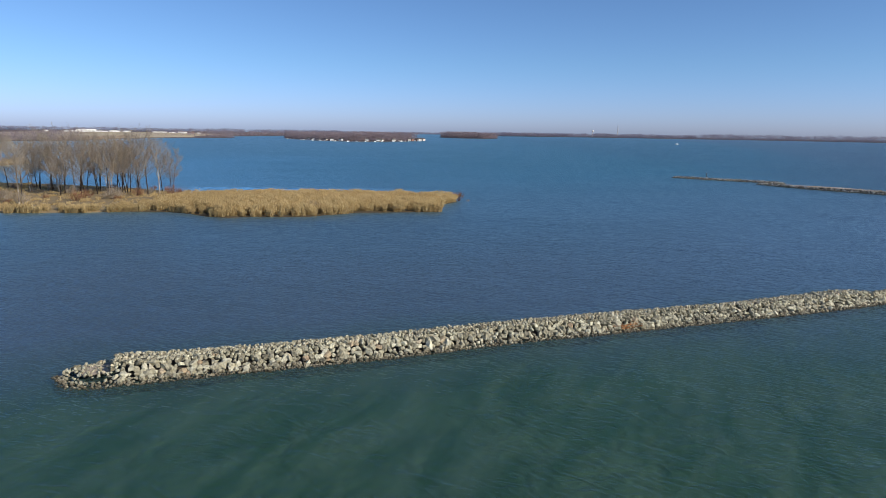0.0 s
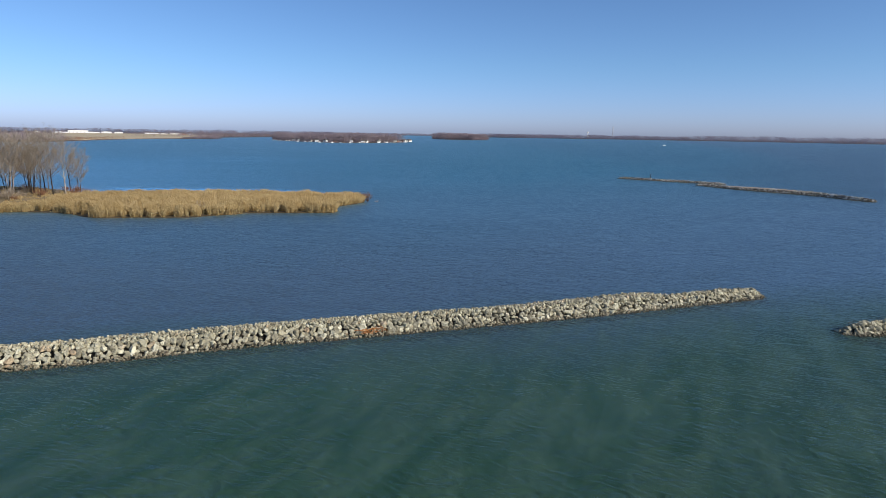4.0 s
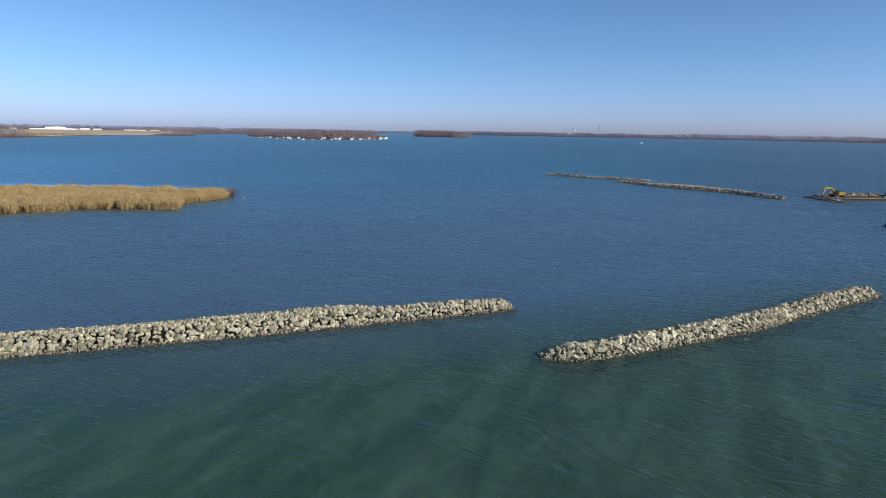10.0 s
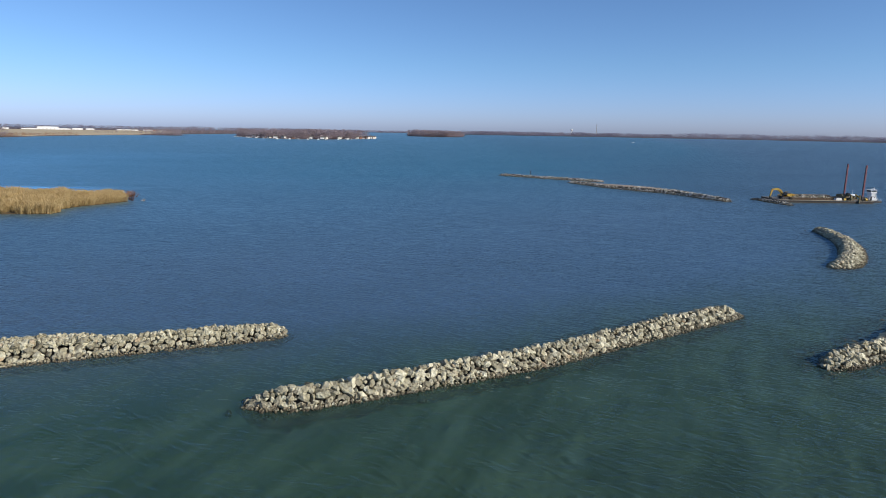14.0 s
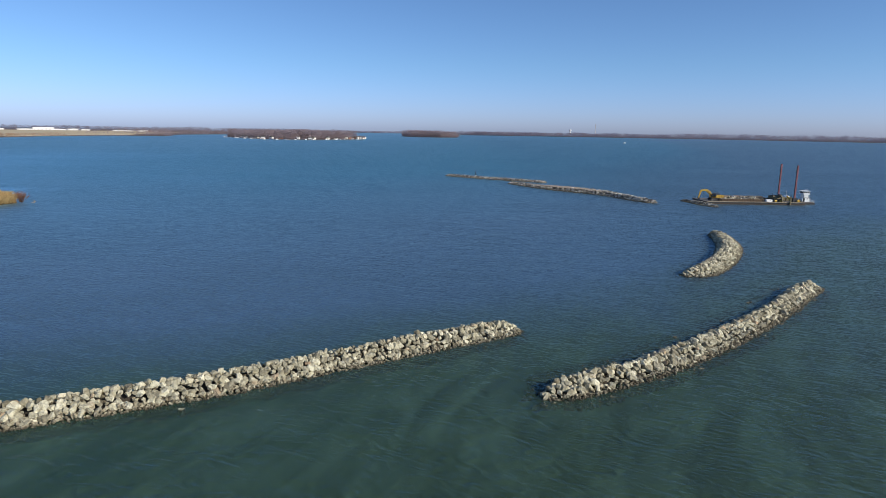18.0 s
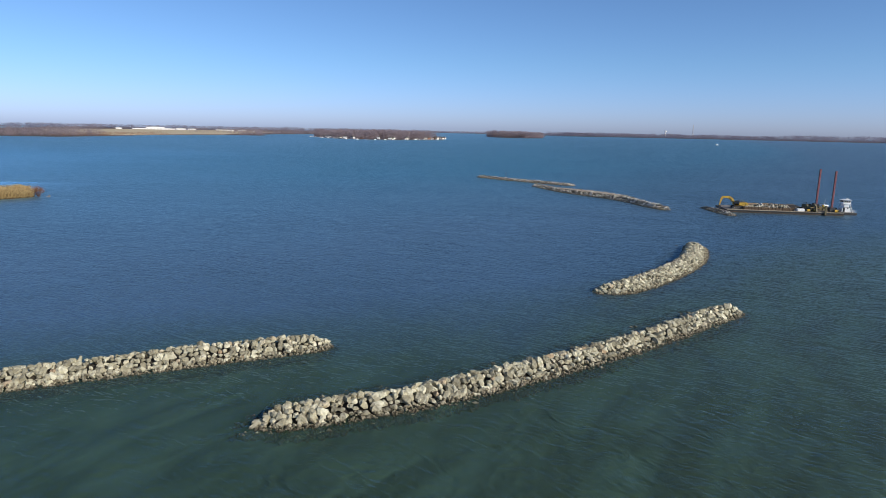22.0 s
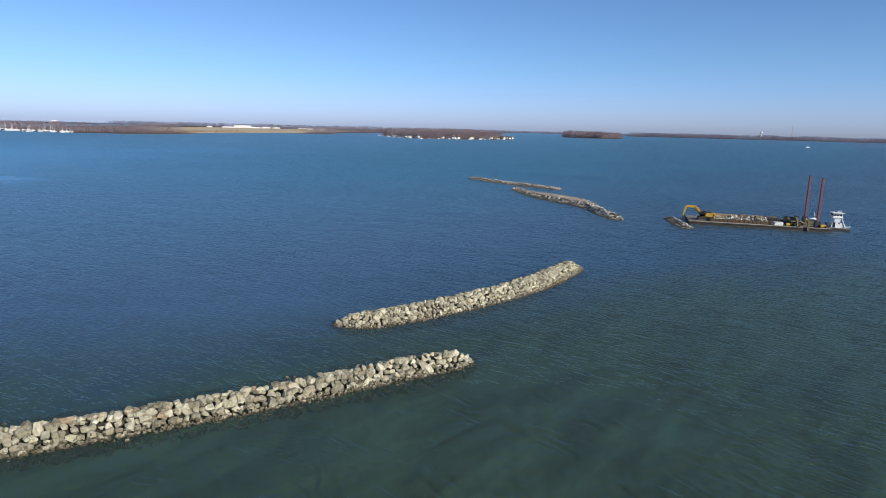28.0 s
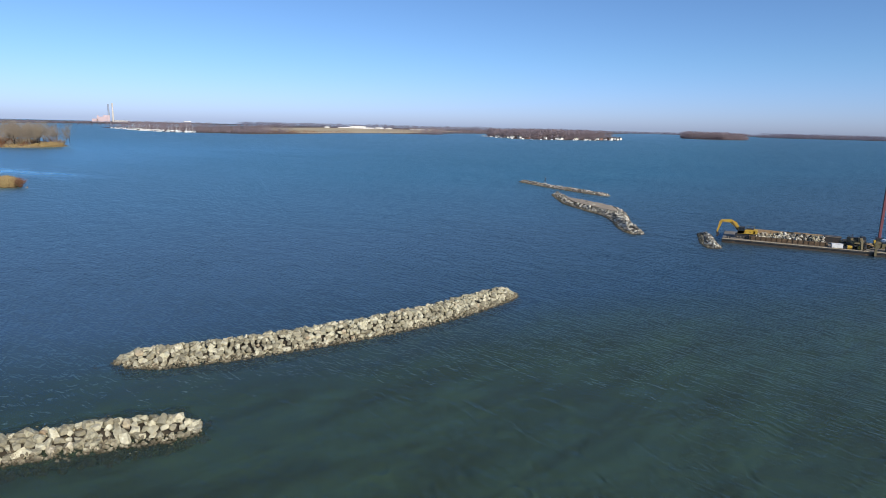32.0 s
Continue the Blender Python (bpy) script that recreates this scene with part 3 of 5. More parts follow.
def breakwater(name, line, label, sizes, material, seed, group, single=300, toe_stones=True, sunken=0, gravel=None, fines=None, toe=0.4, foot=1.2):
    """A rubble mound. line: rows of x, y of the camera-side waterline, front slope, crest and back slope widths, and height.
    sizes: smallest and largest block."""
    rnd = random.Random(seed)
    rows, d, s = along(line)
    if toe:
        rows[:, 2] += toe
        rows[:, 0] += d[:, 1] * toe
        rows[:, 1] -= d[:, 0] * toe
    thing = empty(name, rows[0][0], rows[0][1], 0, 0, label, "breakwater", group)
    inv = Matrix.Translation((-rows[0][0], -rows[0][1], 0))
    total = s[-1]

    def place(dist, u, lift=0.0):
        k = min(max(int(np.searchsorted(s, dist)), 0), len(rows) - 1)
        x, y, fr, cr, bk, h = rows[k]
        nx, ny = -d[k][1], d[k][0]
        along_by = min(max(dist - s[k], -2.6), 2.6)
        x, y = x + d[k][0] * along_by, y + d[k][1] * along_by
        end = min(dist, total - dist)
        fall = min(1.0, (end + 0.6) / (h * 1.7 + 0.3))
        width = fr + cr + bk
        if u < fr:
            z = h * u / fr
        elif u < fr + cr:
            z = h
        else:
            z = h * (width - u) / bk
        mid = width / 2
        uu = mid + (u - mid) * (0.35 + 0.65 * min(1.0, (end + 0.4) / (width * 0.55)))
        return (x + nx * uu, y + ny * uu, z * fall + lift), h, fall

    # rubble core, its dark colour painting shade into the gaps between blocks
    vs, fs = [], []
    idx = range(0, len(rows), 3)
    for k in idx:
        _, _, fr, cr, bk, h = rows[k]
        us = [-2.4, -0.1, fr * 0.33, fr * 0.66, fr, fr + cr * 0.5, fr + cr, fr + cr + bk * 0.5, fr + cr + bk + 0.1, fr + cr + bk + 2.4]
        for u in us:
            p, _, _ = place(s[k], u)
            z = (p[2] - 0.85 if 0 <= u <= fr + cr + bk else -0.35) if -0.5 < u < fr + cr + bk + 0.5 else -1.3
            vs.append((p[0], p[1], z + rnd.uniform(-0.06, 0.06)))
    m = 10
    for r in range(len(list(idx)) - 1):
        for c in range(m - 1):
            a = r * m + c
            fs.append((a, a + m, a + m + 1, a + 1))
    core = mesh_ob("core", vs, fs, RUBBLE, thing, "crushed rubble core, coloured dark as shade in the gaps")
    core.matrix_parent_inverse = inv

    # weedy submerged slopes all round, also a painted shadow band on the water
    vs, fs = [], []
    stations = [-1.3] + [s[k] for k in idx] + [total + 1.6]
    for q in stations:
        k = min(max(int(np.searchsorted(s, q)), 0), len(rows) - 1)
        width = rows[k][2] + rows[k][3] + rows[k][4]
        reach = foot * (0.55 + 0.9 * noise.noise((q * 0.11, seed, 0.0)))
        for u, z in ((-1.0 - reach, -0.58), (-0.3 - reach * 0.4, -0.30), (width * 0.5, -0.3), (width + 2.2, -0.3), (width + 4.8, -0.58)):
            end = 0 <= q <= total
            if z < -0.5:
                u += rnd.uniform(-0.35, 0.35)
            p, _, _ = place(q, u)
            vs.append((p[0], p[1], z if end else -0.58))
    for r in range(len(stations) - 1):
        for c in range(4):
            a = r * 5 + c
            fs.append((a, a + 5, a + 6, a + 1))
    skirt = mesh_ob("sunken_slope", vs, fs, ALGAESHADE, thing, "weedy stone slope under water, blackened to paint the mound's shadow")
    skirt.matrix_parent_inverse = inv

    blocks, small, dirty = [], [], []
    fmin, fmax = sizes
    step = (fmin + fmax) / 2 * 0.88
    dist = 0.0
    while dist < total:
        k = min(int(np.searchsorted(s, dist)), len(rows) - 1)
        _, _, fr, cr, bk, h = rows[k]
        width = fr + cr + bk
        slope = math.hypot(fr, h)
        lanes = [(fr * (i + 0.5) / max(1, round(slope / step))) for i in range(max(1, round(slope / step)))]
        if fines is None:
            lanes += [fr + cr * (i + 0.5) / max(1, round(cr / step)) for i in range(max(1, round(cr / step)))]
        back = math.hypot(bk, h)
        if fines is None:
            lanes += [fr + cr + bk * (i + 0.5) / max(1, round(back / step)) for i in range(max(1, round(back / step)))]
        for u in lanes:
            size = fmin + (fmax - fmin) * rnd.random() ** 1.25
            low = (u < fr * 0.3 or u > fr + cr + bk * 0.75)
            if low:
                size *= 0.66
            if fines is not None and dist < 8.2:
                size *= 0.42
            p, hh, fall = place(dist + rnd.uniform(-0.3, 0.3) * step, u + rnd.uniform(-0.22, 0.22) * step, rnd.uniform(-0.14, 0.06) * size - 0.2)
            lean = math.atan2(hh, fr) * 0.9 if u < fr else (-math.atan2(hh, bk) * 0.7 if u > fr + cr else 0.0)
            blocks.append((p, size, u < fr + cr * 0.5, Matrix.Rotation(lean, 3, Vector((d[k][0], d[k][1], 0)))))
        if toe_stones:
            for _ in range(int(4 * step / 0.6)):
                u = rnd.uniform(0.1, width - 0.1)
                p, _, _ = place(dist + rnd.uniform(-0.5, 0.5) * step, u, rnd.uniform(-0.72, -0.42))
                dirty.append((p, rnd.uniform(0.25, 0.5)))
            for _ in range(int(26 * step / 0.6)):
                u = rnd.choice((rnd.uniform(-0.9, 0.8), rnd.uniform(-0.9, 0.8), rnd.uniform(-0.5, 0.3), width + rnd.uniform(-0.4, 0.8)))
                p, _, _ = place(dist + rnd.uniform(-0.5, 0.5) * step, u, rnd.uniform(-0.14, 0.10))
                dirty.append((p, rnd.uniform(0.14, 0.36)))
        dist += step
    if fines is not None:
        dist = 0.0
        while dist < total:
            k = min(int(np.searchsorted(s, dist)), len(rows) - 1)
            _, _, fr, cr, bk, h = rows[k]
            for _ in range(int(round((cr + bk + 0.6) / (0.24 if dist > 8.2 else 0.7)))):
                u = fr + rnd.uniform(-0.4, cr + bk + 0.2)
                p, _, _ = place(dist + rnd.uniform(-0.2, 0.2), u, rnd.uniform(-0.12, 0.06))
                small.append((p, rnd.uniform(0.22, fines[0] * (1 if dist < total * fines[1] else 1.7))))
            dist += 0.34
    if gravel is not None:
        a, b = gravel
        vs, fs = [], []
        ks = [k for k in range(len(rows)) if a <= s[k] / total <= b][::3]
        for k in ks:
            _, _, fr, cr, bk, h = rows[k]
            e = math.sin(math.pi * (s[k] / total - a) / (b - a)) ** 0.4
            for j in range(7):
                u = fr + cr / 2 + (j / 6 - 0.5) * cr * e
                p, _, _ = place(s[k], u, 0.08 - 0.2 * abs(j / 3 - 1) ** 2 + rnd.uniform(-0.08, 0.08))
                vs.append(p)
        for r in range(len(ks) - 1):
            for c in range(6):
                q = r * 7 + c
                fs.append((q, q + 7, q + 8, q + 1))
        bed = mesh_ob("gravel_bed", vs, fs, GRAVEL, thing, "flat bed of tan crushed gravel", True)
        bed.matrix_parent_inverse = inv
        blocks = [b3 for b3 in blocks if not _in_gravel(b3[0], vs)]
    for _ in range(sunken):
        u = rnd.choice((-rnd.uniform(0.2, 1.5), sum(rows[0][2:5]) + rnd.uniform(0.2, 3.2)))
        dd = rnd.uniform(-2.5, total + 1.0)
        p, _, _ = place(min(max(dd, 0), total), u)
        k = 0 if dd < 0 else len(rows) - 1
        off = dd if dd < 0 else max(0.0, dd - total)
        size = rnd.uniform(0.4, 0.95)
        small.append(((p[0] + d[k][0] * off, p[1] + d[k][1] * off, -0.47 * size - rnd.uniform(0.0, 0.08)), size))

    # the blocks of the camera-side face stand alone, from the middle of the run outwards; the rest are joined
    order = sorted(range(len(blocks)), key=lambda i: (not blocks[i][2], -blocks[i][1]))
    alone = set(order[:single])
    soup = Soup()

    def turned(size, wild=0.6):
        rot = Euler((rnd.gauss(0, 0.55) * wild, rnd.gauss(0, 0.55) * wild, rnd.uniform(0, 6.28))).to_matrix()
        return rot, (size * rnd.uniform(0.9, 1.3), size * rnd.uniform(0.85, 1.1), size * rnd.uniform(0.8, 1.1))

    for i, (p, size, _, slope) in enumerate(blocks):
        rot, sc = turned(size)
        rot = slope @ rot
        which = rnd.randrange(len(SHAPES))
        if i in alone:
            ob = new("stone", stone_mesh(which, material))
            ob.parent = thing
            ob.matrix_parent_inverse = inv
            ob.matrix_basis = Matrix.Translation(p) @ rot.to_4x4() @ Matrix.Diagonal((*sc, 1))
        else:
            v = (SHAPES[which][0] * np.array(sc)) @ np.array(rot).T + np.array(p)
            soup.add([tuple(q) for q in v], SHAPES[which][1])
    grit = Soup()
    for heap, pile in ((small, soup), (dirty, grit)):
        for p, size in heap:
            rot, sc = turned(size, 1.6)
            which = rnd.randrange(len(SHAPES))
            v = (SHAPES[which][0] * np.array(sc)) @ np.array(rot).T + np.array(p)
            pile.add([tuple(q) for q in v], SHAPES[which][1])
    if grit.v:
        low = grit.make("rubble", RUBBLESTONE, thing, "brown wet foot rubble, its darker tone also shading the gaps between blocks", "stuff")
        low.matrix_parent_inverse = inv
    if soup.v:
        rest = soup.make("loose_rock", material, thing, "tumbled smaller limestone blocks and rubble", "stuff")
        rest.matrix_parent_inverse = inv
    return thing


def _in_gravel(p, vs):
    best = min((p[0] - v[0]) ** 2 + (p[1] - v[1]) ** 2 for v in vs[::2])
    return best < 1.3


GROUP = "breakwaters in the lake"
breakwater("breakwater",
           [(-46.0, 66.6, 1.6, 3.6, 1.2, 0.60), (-42.0, 65.4, 1.8, 4.2, 1.2, 0.80), (-38.4, 65.8, 1.9, 4.2, 1.2, 0.85), (-37.2, 66.2, 2.5, 3.0, 1.3, 1.85),
            (-30.6, 68.4, 2.6, 2.0, 1.3, 1.84), (-19.0, 72.1, 2.7, 1.9, 1.3, 1.78), (-6.8, 76.0, 2.7, 1.9, 1.3, 1.78), (8.5, 81.9, 2.7, 1.7, 1.3, 1.78),
            (25.8, 87.5, 2.7, 1.7, 1.3, 1.78), (45.9, 94.1, 2.6, 1.5, 1.3, 1.68), (62.1, 99.6, 2.5, 2.3, 1.2, 1.65), (73.4, 103.8, 2.4, 2.1, 1.2, 1.60),
            (76.6, 105.0, 2.1, 0.6, 1.2, 1.45), (86.6, 108.7, 2.1, 0.5, 1.2, 1.45), (96.2, 112.6, 1.9, 0.4, 1.2, 1.10)],
           "long pale limestone block breakwater with a finer rubble crest", (0.5, 1.05), LIMESTONE, 11, GROUP, fines=(0.5, 0.78), gravel=(0.014, 0.054))
breakwater("breakwater",
           [(96.9, 91.1, 1.6, 0.5, 1.3, 1.20), (102.8, 91.5, 1.7, 0.5, 1.3, 1.60), (111.9, 95.5, 1.9, 0.5, 1.3, 1.70), (122.2, 100.3, 2.1, 0.5, 1.3, 1.70),
            (130.3, 104.6, 2.1, 0.5, 1.3, 1.70), (139.3, 110.4, 2.1, 0.5, 1.3, 1.70), (150.7, 117.6, 2.1, 0.7, 1.3, 1.70), (158.4, 122.3, 2.0, 0.6, 1.3, 1.60),
            (162.1, 125.1, 1.7, 0.4, 1.2, 1.30)],
           "narrow curved breakwater of pale limestone blocks, wet at the waterline", (0.42, 1.0), LIMESTONE, 12, GROUP, sunken=60, foot=2.0)
breakwater("breakwater",
           [(162.1, 102.6, 1.8, 0.4, 1.3, 1.20), (168.3, 105.8, 2.1, 0.6, 1.2, 1.40), (174.8, 109.7, 2.2, 0.5, 1.1, 1.30), (181.7, 114.9, 2.3, 0.7, 1.1, 1.30),
            (189.7, 121.7, 2.3, 0.7, 1.1, 1.30), (199.2, 130.6, 2.3, 0.6, 1.1, 1.30), (207.0, 138.8, 2.3, 0.4, 1.1, 1.30), (214.5, 147.1, 2.2, 0.7, 1.2, 1.40),
            (219.1, 151.9, 1.8, 0.4, 1.2, 1.20)],
           "curved breakwater of tan limestone blocks with sunken stones along its foot", (0.5, 1.12), LIMESTONE, 13, GROUP, sunken=520, foot=0.3)
breakwater("breakwater",
           [(197.9, 158.4, 1.9, 0.8, 1.4, 1.20), (202.9, 160.7, 2.1, 1.2, 1.5, 1.50), (206.6, 164.6, 2.2, 1.4, 1.5, 1.60), (211.9, 171.6, 2.2, 1.5, 1.5, 1.60),
            (217.7, 181.3, 2.2, 1.5, 1.5, 1.60), (222.9, 192.1, 2.2, 1.6, 1.5, 1.60), (226.4, 203.9, 2.2, 1.5, 1.5, 1.50), (227.5, 211.8, 2.0, 1.2, 1.4, 1.20)],
           "curved breakwater of pale limestone blocks bending away through the lake", (0.42, 0.98), LIMESTONE, 14, GROUP, sunken=60)
breakwater("breakwater",
           [(152.6, 417.0, 1.5, 0.6, 1.3, 1.0), (162, 408.0, 1.6, 0.8, 1.3, 1.2), (172, 399.0, 1.6, 0.8, 1.3, 1.2), (184, 390.0, 1.6, 0.8, 1.3, 1.2), (195, 382.0, 1.6, 0.8, 1.3, 1.2), (206.0, 375.2, 1.5, 0.6, 1.3, 1.0)],
           "low grey stone breakwater far out, carrying a slim navigation post", (0.6, 1.2), GREYSTONE, 15, GROUP)
breakwater("breakwater",
           [(184.8, 368.8, 1.6, 0.8, 1.4, 1.1), (192.5, 352.0, 1.9, 2.0, 1.6, 1.3), (199.0, 339.0, 2.1, 6.5, 1.7, 1.5), (209.3, 326.0, 2.1, 8.0, 1.7, 1.6), (217.8, 316.2, 2.1, 4.5, 1.7, 1.6), (223.4, 305.2, 2.0, 1.2, 1.7, 1.6),
            (227.6, 293.2, 2.0, 1.2, 1.7, 1.5), (232.6, 284.0, 1.7, 0.8, 1.6, 1.2)],
           "grey stone breakwater with a broad flat gravel top at its middle", (0.55, 1.25), GREYSTONE, 16, GROUP, gravel=(0.18, 0.64))
breakwater("rock_pile",
           [(248.0, 297.0, 1.2, 0.5, 1.1, 0.6), (248.9, 291.0, 1.3, 0.6, 1.2, 0.9), (250.0, 282.0, 1.4, 0.8, 1.2, 1.1), (251.4, 277.0, 1.4, 0.8, 1.2, 1.0), (252.4, 274.2, 1.2, 0.5, 1.1, 0.7)],
           "fresh heap of grey rubble rising from the water beside the barge", (0.45, 0.95), GREYSTONE, 17, "new rock works", single=120)


# ---- near land: reed island and wooded spits ----
def inside(p, poly):
    x, y = p
    hit = False
    for (x1, y1), (x2, y2) in zip(poly, poly[1:] + poly[:1]):
        if (y1 > y) != (y2 > y) and x < (x2 - x1) * (y - y1) / (y2 - y1) + x1:
            hit = not hit
    return hit


def edge_gap(p, poly):
    best = 1e9
    for (x1, y1), (x2, y2) in zip(poly, poly[1:] + poly[:1]):
        dx, dy = x2 - x1, y2 - y1
        t = max(0, min(1, ((p[0] - x1) * dx + (p[1] - y1) * dy) / (dx * dx + dy * dy + 1e-9)))
        best = min(best, math.hypot(p[0] - x1 - t * dx, p[1] - y1 - t * dy))
    return best


def land(name, poly, height, bank, material, label):
    """Low ground: an outline at the waterline rising over a bank to a gently uneven top."""
    cx, cy = sum(p[0] for p in poly) / len(poly), sum(p[1] for p in poly) / len(poly)
    dense = []
    for (x1, y1), (x2, y2) in zip(poly, poly[1:] + poly[:1]):
        n = max(1, int(math.hypot(x2 - x1, y2 - y1) / max(4.0, bank)))
        dense += [(x1 + (x2 - x1) * i / n, y1 + (y2 - y1) * i / n) for i in range(n)]
    bm = bmesh.new()
    rings = []
    for shrink, z in ((-0.3, -0.6), (0.0, 0.05), (1.0, height)):
        ring = []
        for x, y in dense:
            dx, dy = cx - x, cy - y
            l = math.hypot(dx, dy) or 1
            q = (x + dx / l * bank * shrink, y + dy / l * bank * shrink)
            ring.append(bm.verts.new((q[0], q[1], z + (noise.noise((q[0] * 0.1, q[1] * 0.1, 0)) * 0.25 * height if shrink > 0 else 0))))
        rings.append(ring)
    n = len(dense)
    for a, b in zip(rings, rings[1:]):
        for i in range(n):
            bm.faces.new((a[i], a[(i + 1) % n], b[(i + 1) % n], b[i]))
    top = bm.faces.new(rings[-1])
    bmesh.ops.triangulate(bm, faces=[top])
    return tagged(part(name, bm, material), label, "land", kind="structure")


REEDS = [(-108, 212.5), (-95, 212.5), (-86, 209), (-78, 202.5), (-71, 200.5), (-62, 203.5), (-54, 203.8), (-45, 205.5), (-40, 210), (-33.5, 214),
         (-31, 217.5), (-24, 218.5), (-12, 220.5), (-1.5, 222), (-0.5, 226), (-4.5, 232), (-3, 240), (2.5, 250), (5.5, 257), (1, 262), (-18, 262), (-45, 267), (-72, 264), (-92, 256), (-104, 247), (-108, 228)]
SHORE = [(-260, 190), (-200, 200), (-165, 203), (-146, 205), (-120, 208.5), (-104, 214), (-98, 232), (-103, 256), (-112, 272), (-135, 285), (-165, 296), (-205, 305), (-260, 300)]
land("marsh_ground", REEDS, 0.35, 2.0, MARSH, "dark wet marsh soil under a stand of dry reeds")
land("shore_ground", SHORE, 1.1, 3.5, DRYGRASS, "rough tan dry grass under bare shore trees")


def reed_bed(name, poly, count, seed, label, hmin=1.9, hmax=3.1):
    """Tufts of stems with nodding plumes, thick at the shaggy edges and lumpy on top."""
    rnd = random.Random(seed)
    soup = Soup()
    xs, ys = [p[0] for p in poly], [p[1] for p in poly]
    done = 0
    while done < count:
        p = (rnd.uniform(min(xs), max(xs)), rnd.uniform(min(ys), max(ys)))
        if not inside(p, poly):
            continue
        g = edge_gap(p, poly)
        if g > 5 and rnd.random() < 0.3:
            continue
        done += 1
        lump = noise.noise((p[0] * 0.13, p[1] * 0.13, 3.1)) * 1.0 + noise.noise((p[0] * 0.42, p[1] * 0.42, 7.7)) * 1.3
        if g < 3.2 and lump < -0.08:
            continue
        top = hmin + (hmax - hmin) * min(1, 0.3 + g * 0.12) + lump * 1.0
        base = 0.05 if g < 2 else 0.3
        sway = (noise.noise((p[0] * 0.2, p[1] * 0.2, 1.0)) * 0.3 + 0.12, noise.noise((p[0] * 0.2, p[1] * 0.2, 9.0)) * 0.3)
        for _ in range(15):
            a, r = rnd.uniform(0, 6.28), rnd.uniform(0, 0.7)
            b = (p[0] + math.cos(a) * r, p[1] + math.sin(a) * r, base)
            hgt = max(0.6, top * rnd.uniform(0.62, 1.15))
            lean = ((sway[0] + rnd.gauss(0, 0.15)) * hgt, (sway[1] + rnd.gauss(0, 0.15)) * hgt)
            mid = (b[0] + lean[0] * 0.35, b[1] + lean[1] * 0.35, base + hgt * 0.6)
            tip = (b[0] + lean[0], b[1] + lean[1], base + hgt)
            soup.blade(b, mid, rnd.uniform(0.04, 0.10), rnd.uniform(0, 3.14))
            soup.blade((mid[0], mid[1], mid[2] - 0.9), tip, rnd.uniform(0.07, 0.17), rnd.uniform(0, 3.14))
            w = rnd.uniform(0.05, 0.13)
            soup.tri((tip[0], tip[1], tip[2] + 0.1), (tip[0] + lean[0] * 0.2 - w, tip[1], tip[2] - 0.45), (tip[0] + lean[0] * 0.2 + w, tip[1] + w, tip[2] - 0.4))
    ob = soup.make(name, REED)
    return tagged(ob, label, "reeds", kind="stuff")


reed_bed("reed_bed", REEDS, 11000, 21, "dense stand of dry golden reeds at the water's edge")


def bare_tree_mesh(seed, height, spread, stems):
    """Trunk and crown of a leafless tree: straight tapering stems, steep limbs and fine twigs. Returns two gatherings."""
    rnd = random.Random(seed)
    trunk, crown = Soup(), Soup()

    def twigs(p, d, length, level):
        d = d.normalized()
        q = p + d * length
        crown.blade(p, q, 0.11 if level == 0 else 0.062, rnd.uniform(0, 3.1))
        if level < 2:
            for _ in range(4 if level == 0 else 3):
                t = rnd.uniform(0.35, 1.0)
                e = d + Vector((rnd.gauss(0, 0.45), rnd.gauss(0, 0.45), rnd.gauss(0.15, 0.3)))
                twigs(p.lerp(q, t), e, length * rnd.uniform(0.45, 0.75), level + 1)

    for k in range(stems):
        a = 6.28 * k / stems + rnd.uniform(0, 1)
        lean = rnd.uniform(0.0, 0.05) if stems == 1 else rnd.uniform(0.08, 0.17)
        p = Vector((math.cos(a) * 0.3 * (stems > 1), math.sin(a) * 0.3 * (stems > 1), -0.5))
        d = Vector((math.cos(a) * lean, math.sin(a) * lean, 1)).normalized()
        hh = height * rnd.uniform(0.86, 1.0)
        r0 = height * 0.0105 * (1.0 if stems == 1 else 0.75)
        segs = 12
        for i in range(segs):
            q = p + d * hh * 0.92 / segs
            f, g = i / segs, (i + 1) / segs
            (trunk if f < 0.5 else crown).limb(p, q, r0 * (1 - 0.9 * f), r0 * (1 - 0.9 * g), 6 if f < 0.5 else 4)
            if f > 0.22:
                for _ in range(rnd.choice((2, 3))):
                    b = rnd.uniform(0, 6.28)
                    tilt = rnd.uniform(0.45, 1.0)
                    l = hh * (0.34 - 0.22 * f) * rnd.uniform(0.55, 1.1) * spread
                    ld = Vector((math.cos(b) * math.sin(tilt), math.sin(b) * math.sin(tilt), math.cos(tilt)))
                    s0 = p.lerp(q, rnd.random())
                    s1 = s0 + ld * l * 0.55
                    s2 = s1 + (ld + Vector((0, 0, 0.35))).normalized() * l * 0.45
                    lr = r0 * 0.42 * (1 - 0.7 * f)
                    crown.limb(s0, s1, lr, lr * 0.6, 3)
                    crown.limb(s1, s2, lr * 0.6, lr * 0.25, 3)
                    for m in range(7):
                        t = 0.25 + 0.75 * m / 6
                        sp = s0.lerp(s1, t * 1.6) if t < 0.6 else s1.lerp(s2, (t - 0.6) / 0.4)
                        e = ld + Vector((rnd.gauss(0, 0.45), rnd.gauss(0, 0.45), rnd.gauss(0.3, 0.25)))
                        twigs(sp, e, l * rnd.uniform(0.25, 0.45), 0)
            d = (d + Vector((rnd.gauss(0, 0.035), rnd.gauss(0, 0.035), 0.03))).normalized()
            p = q
        twigs(p, d, hh * 0.1, 0)
    return trunk, crown


